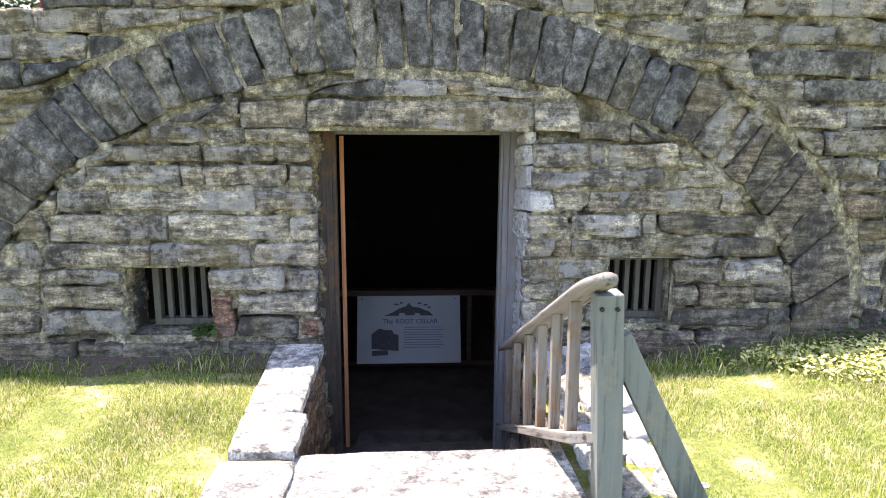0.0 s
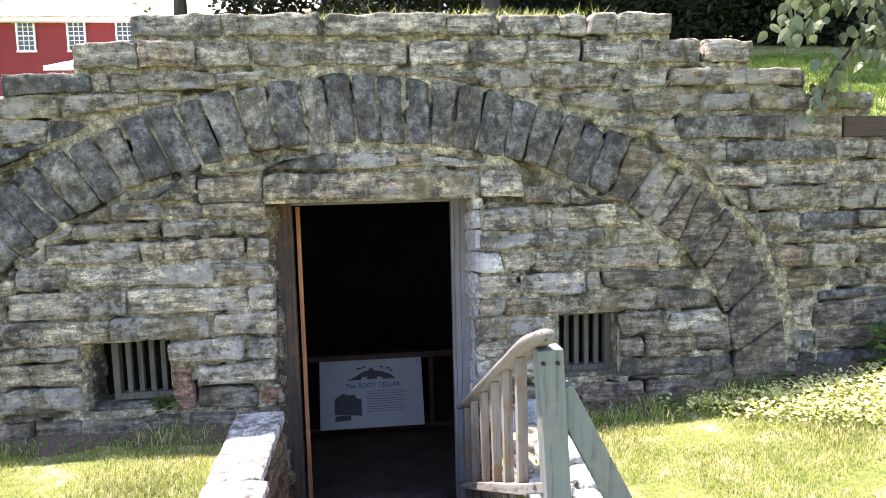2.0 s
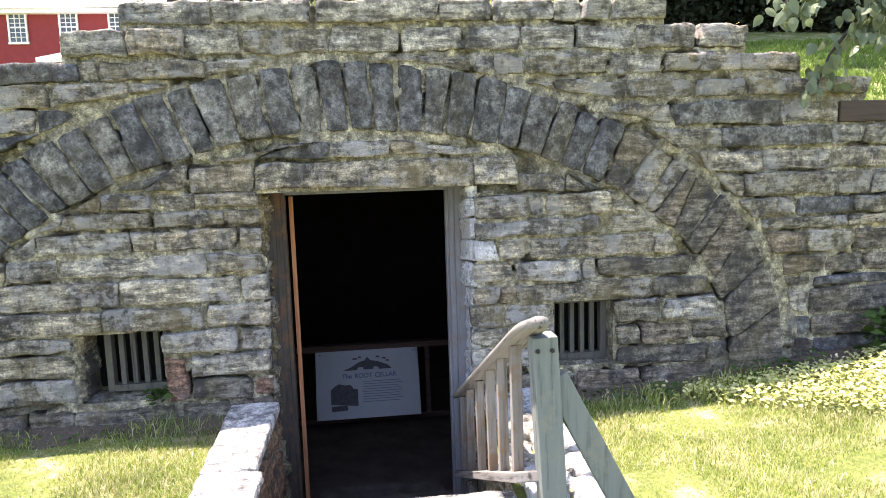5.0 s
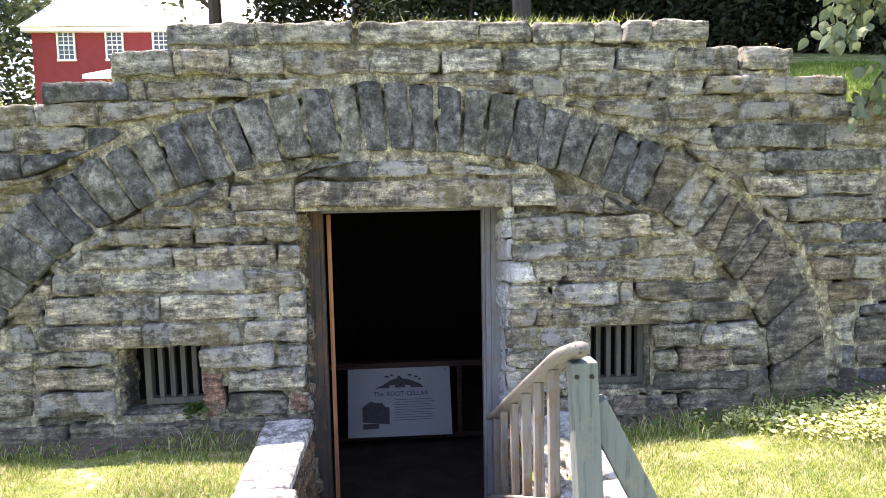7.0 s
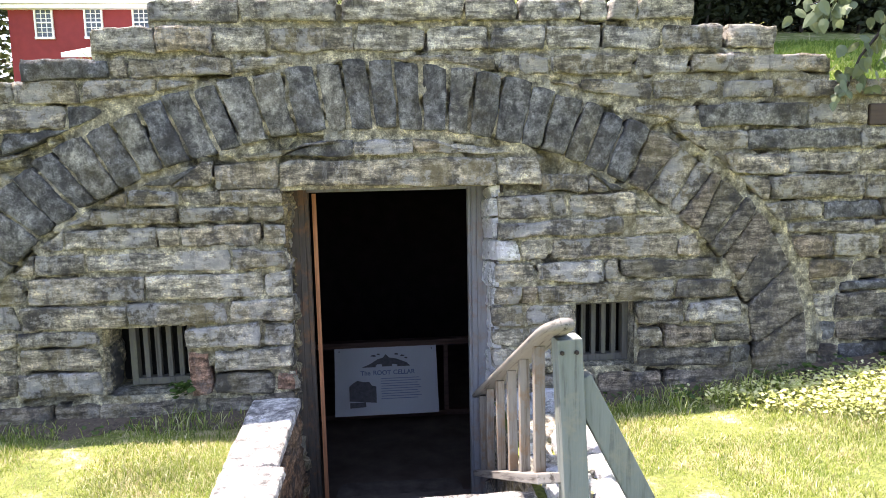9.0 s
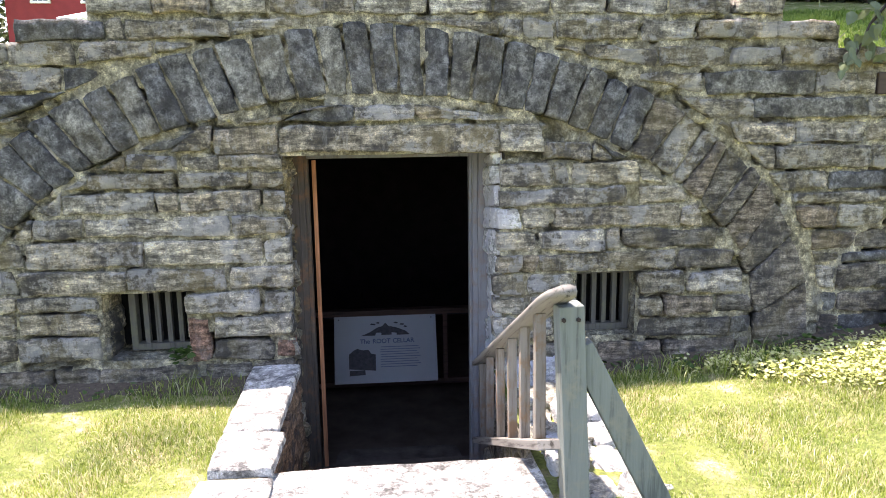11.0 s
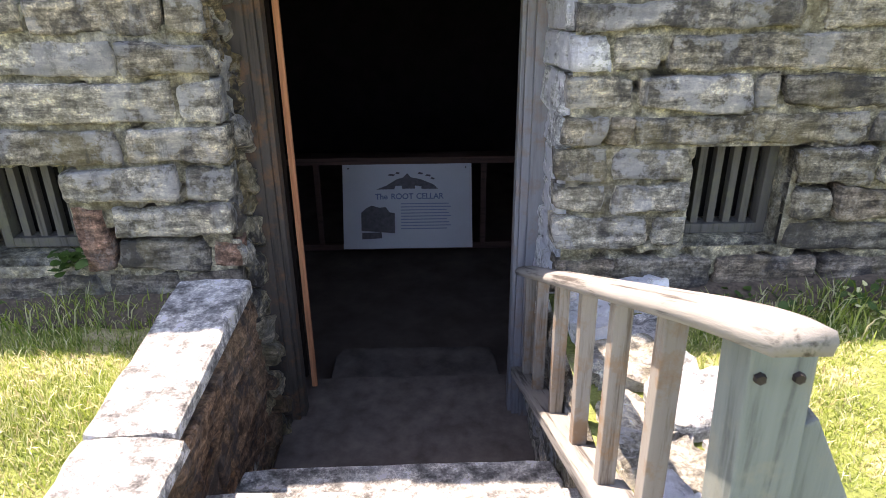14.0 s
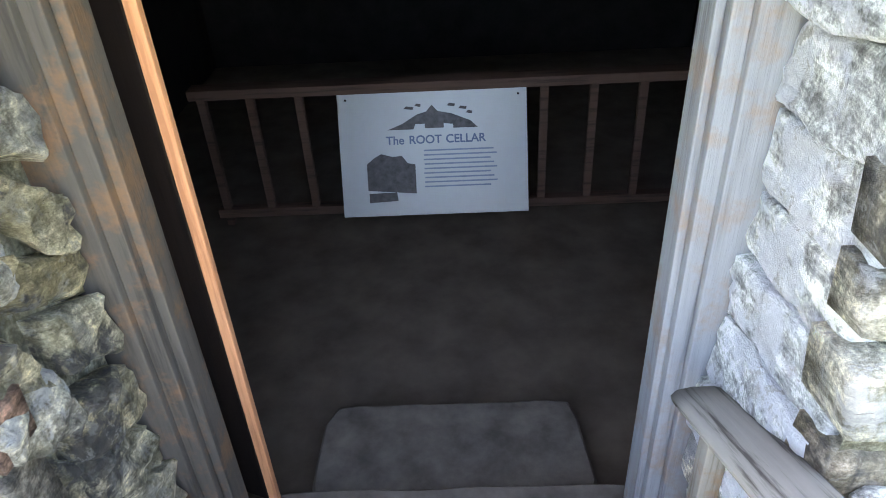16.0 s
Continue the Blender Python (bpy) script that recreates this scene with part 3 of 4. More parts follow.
for z0, z1 in zip(JZ[::1], JZ[1:]):
    cut = random.uniform(0.12, 0.24)
    for a, b in ((0.0, cut), (cut, 0.345)):
        ml = (MOSSTONE if random.random() < 0.75 else LIMESTONE) if z0 > -0.25 else BROWNSTONE if random.random() < 0.7 else MOSSTONE
        dz = random.uniform(0.06, 0.12)
        stone(wall, [(a + 0.008, z0 + 0.014), (b - 0.008, z0 - dz + 0.004), (b - 0.008, z1 - dz - 0.016), (a + 0.008, z1 - 0.010)], lambda u, v, o: (-0.578 + o, u, v), ml, random.uniform(0.008, 0.05), 0.025, rough=0.026, cell=0.028)

beam_ob = tagged(link_mesh("timber_beam", box(2.54, 4.2, -0.02, 0.22, 1.135, 1.248, 0.008), BEAMWOOD), "dark weathered timber beam lying on the low wall end", "beam")

# ---- stairwell ----
well = bmesh.new()
box(-0.73, -0.548, -1.62, 0.0, -1.4, -0.262, 0.0, well)
box(0.52, 0.80, -1.30, 0.0, -1.4, -0.36, 0.0, well)
stair_wall = tagged(link_mesh("wall_stairwell", well, MORTAR), "low earthy stone walls lining the sunken stair", "wall", kind="structure")
for a, b, xl, xr, z in ((-0.80, -0.02, -0.75, -0.525, -0.215), (-1.12, -0.81, -0.735, -0.50, -0.22), (-1.75, -1.13, -0.755, -0.505, -0.255)):
    stone(stair_wall, [(xl, a), (xr, a), (xr + 0.01 - 0.02 * (a > -0.8), b), (xl - 0.01, b)], lambda u, v, o, z=z: (u, v, z - 0.03 + o), SLAB, 0.03, 0.015, "capstone", 0.05, 0.008)
rub = -1.38
while rub < -0.12:
    long_ = random.uniform(0.10, 0.24)
    xc = random.uniform(0.64, 0.76)
    for xl, xr in ((0.535, xc - 0.008), (xc + 0.008, random.uniform(0.82, 0.94))):
        y0, y1 = rub + random.uniform(0, 0.02), min(-0.02, rub + long_ + random.uniform(-0.01, 0.015))
        z = -0.285 + random.uniform(-0.03, 0.025)
        stone(stair_wall, [(xl, y0), (xr, y0 + random.uniform(-0.02, 0.02)), (xr, y1), (xl, y1 + random.uniform(-0.02, 0.02))], lambda u, v, o, z=z: (u, v, z + o), random.choice((WHITEWASH, LIMESTONE, SLAB)), 0.03, 0.09, "rubble_stone", 0.03, 0.03, 0.05)
    rub += long_
for z0, z1 in ((-1.25, -1.05), (-1.05, -0.86), (-0.86, -0.66), (-0.66, -0.46), (-0.46, -0.29)):
    ys = [-1.6] + sorted(random.uniform(-1.45, -0.15) for _ in range(4)) + [0.0]
    for a, b in zip(ys, ys[1:]):
        if b - a > 0.06:
            stone(stair_wall, [(a + 0.004, z0 + 0.004), (b - 0.004, z0 + 0.004), (b - 0.004, z1 - 0.004), (a + 0.004, z1 - 0.004)], lambda u, v, o: (-0.548 + o, u, v), BROWNSTONE, 0.02, 0.03, rough=0.016)
            stone(stair_wall, [(a + 0.004, z0 + 0.004), (b - 0.004, z0 + 0.004), (b - 0.004, min(z1, -0.36) - 0.004), (a + 0.004, min(z1, -0.36) - 0.004)], lambda u, v, o: (0.52 - o, u, v), STONE, 0.015, 0.03, rough=0.014)
stairs = tagged(new("stone_stairs"), "pale worn stone steps leading down to the door", "stairs", kind="structure")
for y0, y1, z, nm in ((-2.4, -1.04, -0.28, "landing"), (-1.10, -0.70, -0.50, "step"), (-0.75, -0.365, -0.715, "step"), (-0.42, -0.17, -0.92, "step")):
    xl, xr = -0.535, 0.50
    stone(stairs, [(xl, y0), (xr, y0), (xr, y1), (xl, y1)], lambda u, v, o, z=z: (u, v, z - 0.02 + o), SLAB, 0.02, 0.22, nm, 0.10, 0.005, 0.03)
stone(stairs, [(-0.56, -0.3), (0.53, -0.3), (0.53, 0.68), (-0.56, 0.68)], lambda u, v, o: (u, v, -1.14 + o), DUST, 0.02, 0.2, "threshold_slab", 0.12, 0.005, 0.02)
stone(stairs, [(-0.44, 0.70), (0.455, 0.70), (0.425, 1.13), (-0.42, 1.12)], lambda u, v, o: (u, v, -1.27 + o), DUST, 0.02, 0.2, "inner_step", 0.10, 0.006, 0.04)

# ---- door frame and door ----
frame_ob = tagged(new("door_frame"), "blue-grey painted wooden door frame, flaking", "door frame", kind="structure")
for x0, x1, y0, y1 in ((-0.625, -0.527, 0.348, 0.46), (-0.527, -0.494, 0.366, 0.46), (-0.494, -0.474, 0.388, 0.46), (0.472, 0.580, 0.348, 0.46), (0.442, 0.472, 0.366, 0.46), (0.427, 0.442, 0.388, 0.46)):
    part("jamb_board", box(x0, x1, y0, y1, -1.125, 0.868, 0.003), FRAMEWOOD if x0 > 0 else SHADEDRUSTFRAME, frame_ob)
part("head_board", box(-0.474, 0.427, 0.345, 0.46, 0.832, 0.868, 0.003), FRAMEWOOD, frame_ob)
door = tagged(new("door_1"), "plank door of orange-brown wood standing open inwards", "door", kind="structure")
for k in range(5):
    part("plank", box(-0.012, 0.012, 0.16 * k, 0.155 + 0.16 * k, -1.08, 0.80, 0.003, None, pose(-0.50, 0.63, 0, 0, 0, 68)), DOORSHADE, door)
part("edge_strip", box(-0.468, -0.444, 0.548, 0.570, -1.08, 0.815, 0.003), DOORWOOD, door, "orange-brown wood edge, coloured as lit")
for z in (0.5, -0.75):
    part("strap_hinge", box(0.013, 0.019, 0.02, 0.6, z - 0.02, z + 0.02, 0.002, None, pose(-0.50, 0.63, 0, 0, 0, 68)), IRON, door)

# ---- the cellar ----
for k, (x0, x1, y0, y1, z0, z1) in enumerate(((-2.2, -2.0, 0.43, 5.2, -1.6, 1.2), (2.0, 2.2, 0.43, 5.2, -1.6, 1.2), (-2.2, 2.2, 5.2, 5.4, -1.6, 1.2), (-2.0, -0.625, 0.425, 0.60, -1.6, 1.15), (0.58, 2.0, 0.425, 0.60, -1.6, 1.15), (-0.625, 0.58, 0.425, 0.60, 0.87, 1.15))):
    tagged(link_mesh("wall_cellar_%d" % (k + 1), box(x0, x1, y0, y1, z0, z1, 0.0), CELLAR), "rough stone cellar wall, unlit darkness in its colour", "wall", kind="structure")
tagged(link_mesh("ceiling", box(-2.2, 2.2, 0.43, 5.4, 1.16, 1.30, 0.0), CELLAR), "cellar ceiling, unlit darkness in its colour", "ceiling", kind="structure")
tagged(link_mesh("floor", box(-2.0, 2.0, 0.5, 5.2, -1.6, -1.41, 0.0), EARTH), "dusty brown earthen cellar floor", "floor", kind="structure")
rail2 = tagged(new("barrier_railing"), "dim wooden barrier railing across the cellar, carrying the sign", "railing")
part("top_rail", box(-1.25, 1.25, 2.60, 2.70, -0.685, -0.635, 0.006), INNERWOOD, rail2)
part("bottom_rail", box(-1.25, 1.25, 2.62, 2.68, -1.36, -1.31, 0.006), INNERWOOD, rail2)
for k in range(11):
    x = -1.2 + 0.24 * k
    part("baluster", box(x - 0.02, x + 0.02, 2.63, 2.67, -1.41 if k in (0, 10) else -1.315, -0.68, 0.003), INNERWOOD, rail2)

# ---- the sign ----
SIGN_W, SIGN_H = 0.915, 0.612
sign_m = Matrix.Translation((-0.526, 2.372, -1.234)) @ Euler((radians(90 - 23.0), 0, 0)).to_matrix().to_4x4()
sign = tagged(link_mesh("information_sign", box(0, SIGN_W, 0, SIGN_H, -0.012, 0.0, 0.002), SIGNWHITE), "white printed panel titled The ROOT CELLAR on the railing", "sign")
sign.matrix_world = sign_m


def flat(parent, pts, material, z=0.0015, name="print", label=""):
    bm = bmesh.new()
    lo = [bm.verts.new((u * SIGN_W, v * SIGN_H, z)) for u, v in pts]
    bm.faces.new(lo)
    r = bmesh.ops.extrude_face_region(bm, geom=bm.faces[:])
    bmesh.ops.translate(bm, vec=(0, 0, -0.001), verts=[e for e in r["geom"] if isinstance(e, bmesh.types.BMVert)])
    bmesh.ops.recalc_face_normals(bm, faces=bm.faces[:])
    return part(name, bm, material, parent, label)


for word, u in (("The", 0.25), ("ROOT", 0.372), ("CELLAR", 0.568)):
    txt = bpy.data.curves.new("title", 'FONT')
    txt.body, txt.size, txt.extrude, txt.offset = word, 0.056, 0.0006, 0.0012
    tob = new("title_curve", txt)
    bpy.context.view_layer.update()
    tme = bpy.data.meshes.new_from_object(tob.evaluated_get(bpy.context.evaluated_depsgraph_get()))
    bpy.data.objects.remove(tob)
    tme.materials.clear()
    tme.materials.append(INKBLUE)
    title = new("title_word", tme)
    title.parent, title.location = sign, (u * SIGN_W, 0.572 * SIGN_H, 0.0018)
    title["label"] = "blue-grey title lettering"
flat(sign, ((0.26, 0.685), (0.34, 0.73), (0.42, 0.80), (0.47, 0.82), (0.5, 0.87), (0.53, 0.82), (0.6, 0.80), (0.70, 0.74), (0.74, 0.685), (0.61, 0.685), (0.61, 0.715), (0.56, 0.725), (0.56, 0.69), (0.46, 0.69), (0.46, 0.725), (0.41, 0.725), (0.40, 0.685)), INKDARK, name="house_drawing", label="dark line drawing of a mansion")
for u, v, w in ((0.35, 0.845, 0.05), (0.41, 0.865, 0.03), (0.58, 0.86, 0.04), (0.64, 0.835, 0.04), (0.68, 0.80, 0.03)):
    flat(sign, ((u, v), (u + w, v - 0.008), (u + w * 1.1, v + 0.012), (u + w * 0.3, v + 0.02)), INKDARK, name="tree_sketch")
flat(sign, ((0.14, 0.21), (0.40, 0.175), (0.40, 0.41), (0.36, 0.42), (0.33, 0.48), (0.28, 0.475), (0.22, 0.50), (0.18, 0.47), (0.14, 0.42)), INKDARK, name="photograph", label="dark photograph of a stone house")
flat(sign, ((0.145, 0.11), (0.30, 0.12), (0.295, 0.19), (0.145, 0.185)), INKDARK, 0.0024, "small_photograph")
for k in range(9):
    v = 0.51 - 0.036 * k
    flat(sign, ((0.45 - 0.002 * (k % 3), v), (0.82 + 0.02 * math.sin(k * 2.1), v), (0.82 + 0.02 * math.sin(k * 2.1), v + 0.012), (0.45 - 0.002 * (k % 3), v + 0.012)), INKLIGHT, name="text_line")
for u, v in ((0.955, 0.93), (0.045, 0.93)):
    bm = bmesh.new()
    bmesh.ops.create_cone(bm, cap_ends=True, segments=10, radius1=0.006, radius2=0.004, depth=0.004, matrix=Matrix.Translation((u * SIGN_W, v * SIGN_H, 0.002)))
    part("screw", bm, IRON, sign)


# ---- barred vents ----
def vent(name, x0, x1, z0, z1, y, label):
    ob = tagged(new(name), label, "window", kind="structure")
    for a, b, c, d in ((x0, x0 + 0.034, z0, z1), (x1 - 0.034, x1, z0, z1), (x0 + 0.034, x1 - 0.034, z0, z0 + 0.036), (x0 + 0.034, x1 - 0.034, z1 - 0.030, z1)):
        part("window_frame", box(a, b, y, y + 0.06, c, d, 0.003), BARWOOD, ob)
    for k in range(4):
        x = x0 + 0.034 + (x1 - x0 - 0.068) * (k + 0.75) / 4.5
        bm = box(x - 0.013, x + 0.013, y + 0.015, y + 0.05, z0 + 0.03, z1 - 0.025, 0.002)
        part("bar", bm, BARWOOD, ob)
    # added sheet that closes the hole, its gloom put into the colour
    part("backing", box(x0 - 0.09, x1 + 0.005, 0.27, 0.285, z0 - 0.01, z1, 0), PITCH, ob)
    return ob


vent("window_1", -1.405, -1.072, -0.150, 0.190, 0.13, "small barred wooden vent window set deep in the stone")
vent("window_2", 0.952, 1.278, -0.128, 0.222, 0.11, "small barred wooden vent window with grey frame")
for z0, z1 in ((-0.16, -0.05), (-0.045, 0.08), (0.085, 0.185)):
    stone(wall, [(0.02, z0), (0.24, z0), (0.24, z1), (0.02, z1)], lambda u, v, o: (-1.49 + o, u, v), MOSSTONE, 0.015, 0.03)

# ---- the stair railing ----
rail = tagged(new("stair_railing"), "weathered wooden stair railing with grey-green post and brace", "railing")
SL = -0.475
hz = lambda y: -0.22 + SL * (y + 0.0)
bm = bmesh.new()
N = 26
prof = [(-0.047, -0.016), (0.047, -0.016), (0.053, 0.0), (0.044, 0.014), (0.018, 0.021), (-0.018, 0.021), (-0.044, 0.014), (-0.053, 0.0)]
rows_ = []
for k in range(N + 1):
    y = 0.27 - (0.27 + 1.56) * k / N
    nose = max(0.0, (k - N + 4) / 4)
    drop = 0.014 * nose ** 3
    wv = 1.0 - 0.35 * nose ** 4
    z = hz(y) - drop
    rows_.append([bm.verts.new((0.472 + px * wv, y, z + pz)) for px, pz in prof])
for a, b in zip(rows_, rows_[1:]):
    for q in range(8):
        bm.faces.new((a[q], a[(q + 1) % 8], b[(q + 1) % 8], b[q]))
bm.faces.new(rows_[0])
bm.faces.new(rows_[-1][::-1])
bmesh.ops.recalc_face_normals(bm, faces=bm.faces[:])
part("handrail", bm, RAILWOOD, rail, "cracked pale grey handrail", True)
part("bottom_rail", beam((0.472, 0.30, -0.835), (0.472, -1.40, -0.06), 0.095, 0.035, 0.004), RAILWOOD, rail)
bz = lambda y: -0.835 + (0.775 / 1.70) * (0.30 - y)
for y in (0.18, -0.09, -0.40, -0.70, -0.97, -1.23):
    part("baluster", beam((0.472 + random.uniform(-0.004, 0.004), y, bz(y) + 0.01), (0.47, y + random.uniform(-0.01, 0.01), hz(y) - 0.012), 0.038, 0.04, 0.003, (0, 1, 0)), BALWOOD, rail)
part("post", beam((0.562, -1.41, -0.42), (0.522, -1.405, 0.428), 0.084, 0.085, 0.005, (0, 1, 0)), POSTWOOD, rail, "grey-green painted post")
part("brace", beam((0.560, -1.40, 0.285), (0.890, -1.40, -0.36), 0.085, 0.06, 0.005, (0, 1, 0)), POSTWOOD, rail, "grey-green diagonal brace")
for x in (0.496, 0.544):
    bm = bmesh.new()
    bmesh.ops.create_cone(bm, cap_ends=True, segments=6, radius1=0.0085, radius2=0.007, depth=0.008, matrix=pose(x, -1.451, 0.385, 90))
    part("bolt", bm, IRON, rail, "rusty iron bolt")


# ---- far house ----
house = tagged(new("farmhouse"), "red clapboard house with white trim and pale roof", "house")
HX0, HX1, HY, HZ0, HZ1 = -17.15, -1.9, 32.0, 1.0, 8.45
part("wall", box(HX0, HX1, HY, HY + 9, HZ0, HZ1, 0), REDWALL, house)
bm = bmesh.new()
a = [bm.verts.new(p) for p in ((HX0 - 0.4, HY - 0.5, 8.40), (HX1 + 0.4, HY - 0.5, 8.40), (HX1 + 0.4, HY + 9.5, 8.40), (HX0 - 0.4, HY + 9.5, 8.40), (HX0 + 2.6, HY + 4.5, 12.85), (HX1 - 2.6, HY + 4.5, 12.85))]
for f in ((0, 1, 5, 4), (1, 2, 5), (2, 3, 4, 5), (3, 0, 4), (3, 2, 1, 0)):
    bm.faces.new([a[i] for i in f])
part("roof", bm, ROOFMETAL, house)
part("cornice", box(HX0 - 0.3, HX1 + 0.3, HY - 0.4, HY - 0.003, 8.18, 8.39, 0.02), WHITEPAINT, house)
for cx in (-15.55, -13.3, -11.1, -8.8, -6.5, -4.2):
    wf = bmesh.new()
    for x0, x1, z0, z1 in ((cx - 0.43, cx - 0.34, 6.95, 8.25), (cx + 0.34, cx + 0.43, 6.95, 8.25), (cx - 0.46, cx + 0.46, 6.84, 6.95), (cx - 0.34, cx + 0.34, 7.57, 7.63)):
        box(x0, x1, HY - 0.10, HY - 0.003, z0, z1, 0.01, wf)
    w = part("window", wf, WHITEPAINT, house)
    for k in range(1, 3):
        part("muntin", box(cx - 0.34 + 0.68 * k / 3 - 0.02, cx - 0.34 + 0.68 * k / 3 + 0.02, HY - 0.07, HY - 0.04, 6.95, 8.2, 0), WHITEPAINT, w)
    for k in range(1, 6):
        part("muntin", box(cx - 0.34, cx + 0.34, HY - 0.072, HY - 0.042, 6.95 + 0.21 * k - 0.015, 6.95 + 0.21 * k + 0.015, 0), WHITEPAINT, w)
    part("pane", box(cx - 0.34, cx + 0.34, HY - 0.035, HY - 0.005, 6.95, 8.2, 0), PANE, w)
porch = bmesh.new()
a = [porch.verts.new(p) for p in ((-13.85, HY - 2.6, 5.85), (-10.0, HY - 2.6, 5.85), (-10.0, HY - 0.003, 6.6), (-12.9, HY - 0.003, 6.6), (-13.85, HY - 2.6, 5.65), (-10.0, HY - 2.6, 5.65), (-10.0, HY - 0.003, 6.3), (-12.9, HY - 0.003, 6.3))]
for f in ((0, 1, 2, 3), (4, 7, 6, 5), (0, 4, 5, 1), (1, 5, 6, 2), (2, 6, 7, 3), (3, 7, 4, 0)):
    porch.faces.new([a[i] for i in f])
part("porch_roof", porch, ROOFMETAL, house)


# ---- trees ----
def leaf_cloud(name, blobs, n, size, material, parent):
    vs, fs = [], []
    for _ in range(n):
        c, r = random.choice(blobs)
        d = Vector((random.gauss(0, 1), random.gauss(0, 1), random.gauss(0, 0.8)))
        d = d.normalized() * r * random.uniform(0.45, 1.05)
        p = Vector(c) + d
        u = Vector((random.gauss(0, 1), random.gauss(0, 1), random.gauss(0, 0.6))).normalized()
        w = u.cross(Vector((random.gauss(0, 1), random.gauss(0, 1), random.gauss(0, 1)))).normalized()
        s = size * random.uniform(0.6, 1.3)
        k = len(vs)
        vs += [p - u * s, p + w * s * 0.5, p + u * s, p - w * s * 0.5]
        fs.append((k, k + 1, k + 2, k + 3))
    return raw(name, vs, fs, material, parent)


def limb(bm, pts, radii, seg=7):
    prev = None
    for k, (p, r) in enumerate(zip(pts, radii)):
        p = Vector(p)
        d = (Vector(pts[min(k + 1, len(pts) - 1)]) - Vector(pts[max(k - 1, 0)])).normalized()
        x = d.cross(Vector((0.3, 1, 0.2))).normalized()
        y = d.cross(x)
        row = [bm.verts.new(p + (x * math.cos(t) + y * math.sin(t)) * r) for t in (2 * math.pi * i / seg for i in range(seg))]
        if prev:
            for i in range(seg):
                bm.faces.new((prev[i], prev[(i + 1) % seg], row[(i + 1) % seg], row[i]))
        prev = row


def tree(x, y, height, spread, leaves, size, material, label, low=0.25, girth=0.15):
    z = ground_z(x, y) - 0.1
    ob = tagged(new("tree"), label, "tree", group="trees")
    ob.location = (x, y, z)
    bm = bmesh.new()
    lean = random.uniform(-0.6, 0.6)
    limb(bm, [(lean * t * t, 0.3 * lean * t, height * t) for t in (0, 0.2, 0.45, 0.7, 0.95)], [girth * 1.2, girth, girth * 0.8, girth * 0.5, girth * 0.12])
    blobs = []
    for k in range(9):
        t = low + (0.97 - low) * (k + random.random()) / 9
        ang = random.uniform(0, 2 * math.pi)
        r = spread * (0.35 + 0.65 * math.sin(math.pi * min(1, (t - low) / (1 - low) * 0.85 + 0.15))) * random.uniform(0.5, 0.9)
        e = (lean * t * t + r * math.cos(ang), r * math.sin(ang), height * t + 0.15 * r)
        limb(bm, [(lean * t * t, 0, height * t * 0.85), (e[0] * 0.5, e[1] * 0.5, height * t * 0.95), e], [girth * 0.4, girth * 0.25, 0.02], 5)
        blobs.append((e, spread * random.uniform(0.35, 0.55)))
    part("trunk", bm, BARK, ob)
    leaf_cloud("crown", blobs, leaves, size, material, ob)
    return ob


for k in range(18):
    tree(-1.0 + 1.75 * k + random.uniform(-0.5, 0.5), random.uniform(13, 16) + (0.0 if k > 2 else 14), random.uniform(12, 15), 4.4, 9500, 0.17, FOLIAGE, "tall woodland tree, foliage coloured dark for shade", 0.10)
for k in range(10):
    tree(-2.0 + 3.4 * k, random.uniform(26, 30) + (12 if k < 2 else 0), 17, 5.5, 8000, 0.26, FOLIAGE, "tall woodland tree, foliage coloured dark for shade", 0.06)
for x, y, h in ((-20.4, 33.5, 12), (-22.5, 38, 15), (-21.8, 44, 17), (-27, 40, 16)):
    tree(x, y, h, 3.2, 4200, 0.22, FOLIAGE2, "leafy green tree beside the red house", 0.08)
# Added trees, crowns out of view, placed to shade the bank lawn
for x, y in ((3.2, 12.4), (6.4, 12.2), (2.3, 9.2)):
    tree(x, y, 14, 4.2, 4200, 0.26, FOLIAGE, "added tree with high unseen crown, shading the bank", 0.52)
tree(-6.6, 24, 14, 3.6, 1200, 0.16, FOLIAGE2, "slender tree before the house with thin leaves", 0.42, 0.28)
for k in range(30):
    x, y = 0.4 + 0.62 * k, random.uniform(11.8, 13.4)
    s = tagged(new("bush"), "dark shaded undergrowth at the edge of the woods", "bush", group="woodland undergrowth")
    s.location = (x, y, ground_z(x, y))
    bm = bmesh.new()
    limb(bm, [(0, 0, -0.1), (0.1, 0, 0.8), (0.3, 0.1, 1.5)], [0.05, 0.04, 0.01], 5)
    part("stem", bm, BARK, s)
    leaf_cloud("crown", [((random.uniform(-.8, .8), random.uniform(-.5, .5), random.uniform(0.25, 1.9)), 0.9) for _ in range(6)], 1900, 0.085, FOLIAGE, s)

# ---- hanging branch over the wall end ----
branch = tagged(new("leafy_branch"), "overhanging branch with pale heart-shaped green leaves", "branch")
bm = bmesh.new()
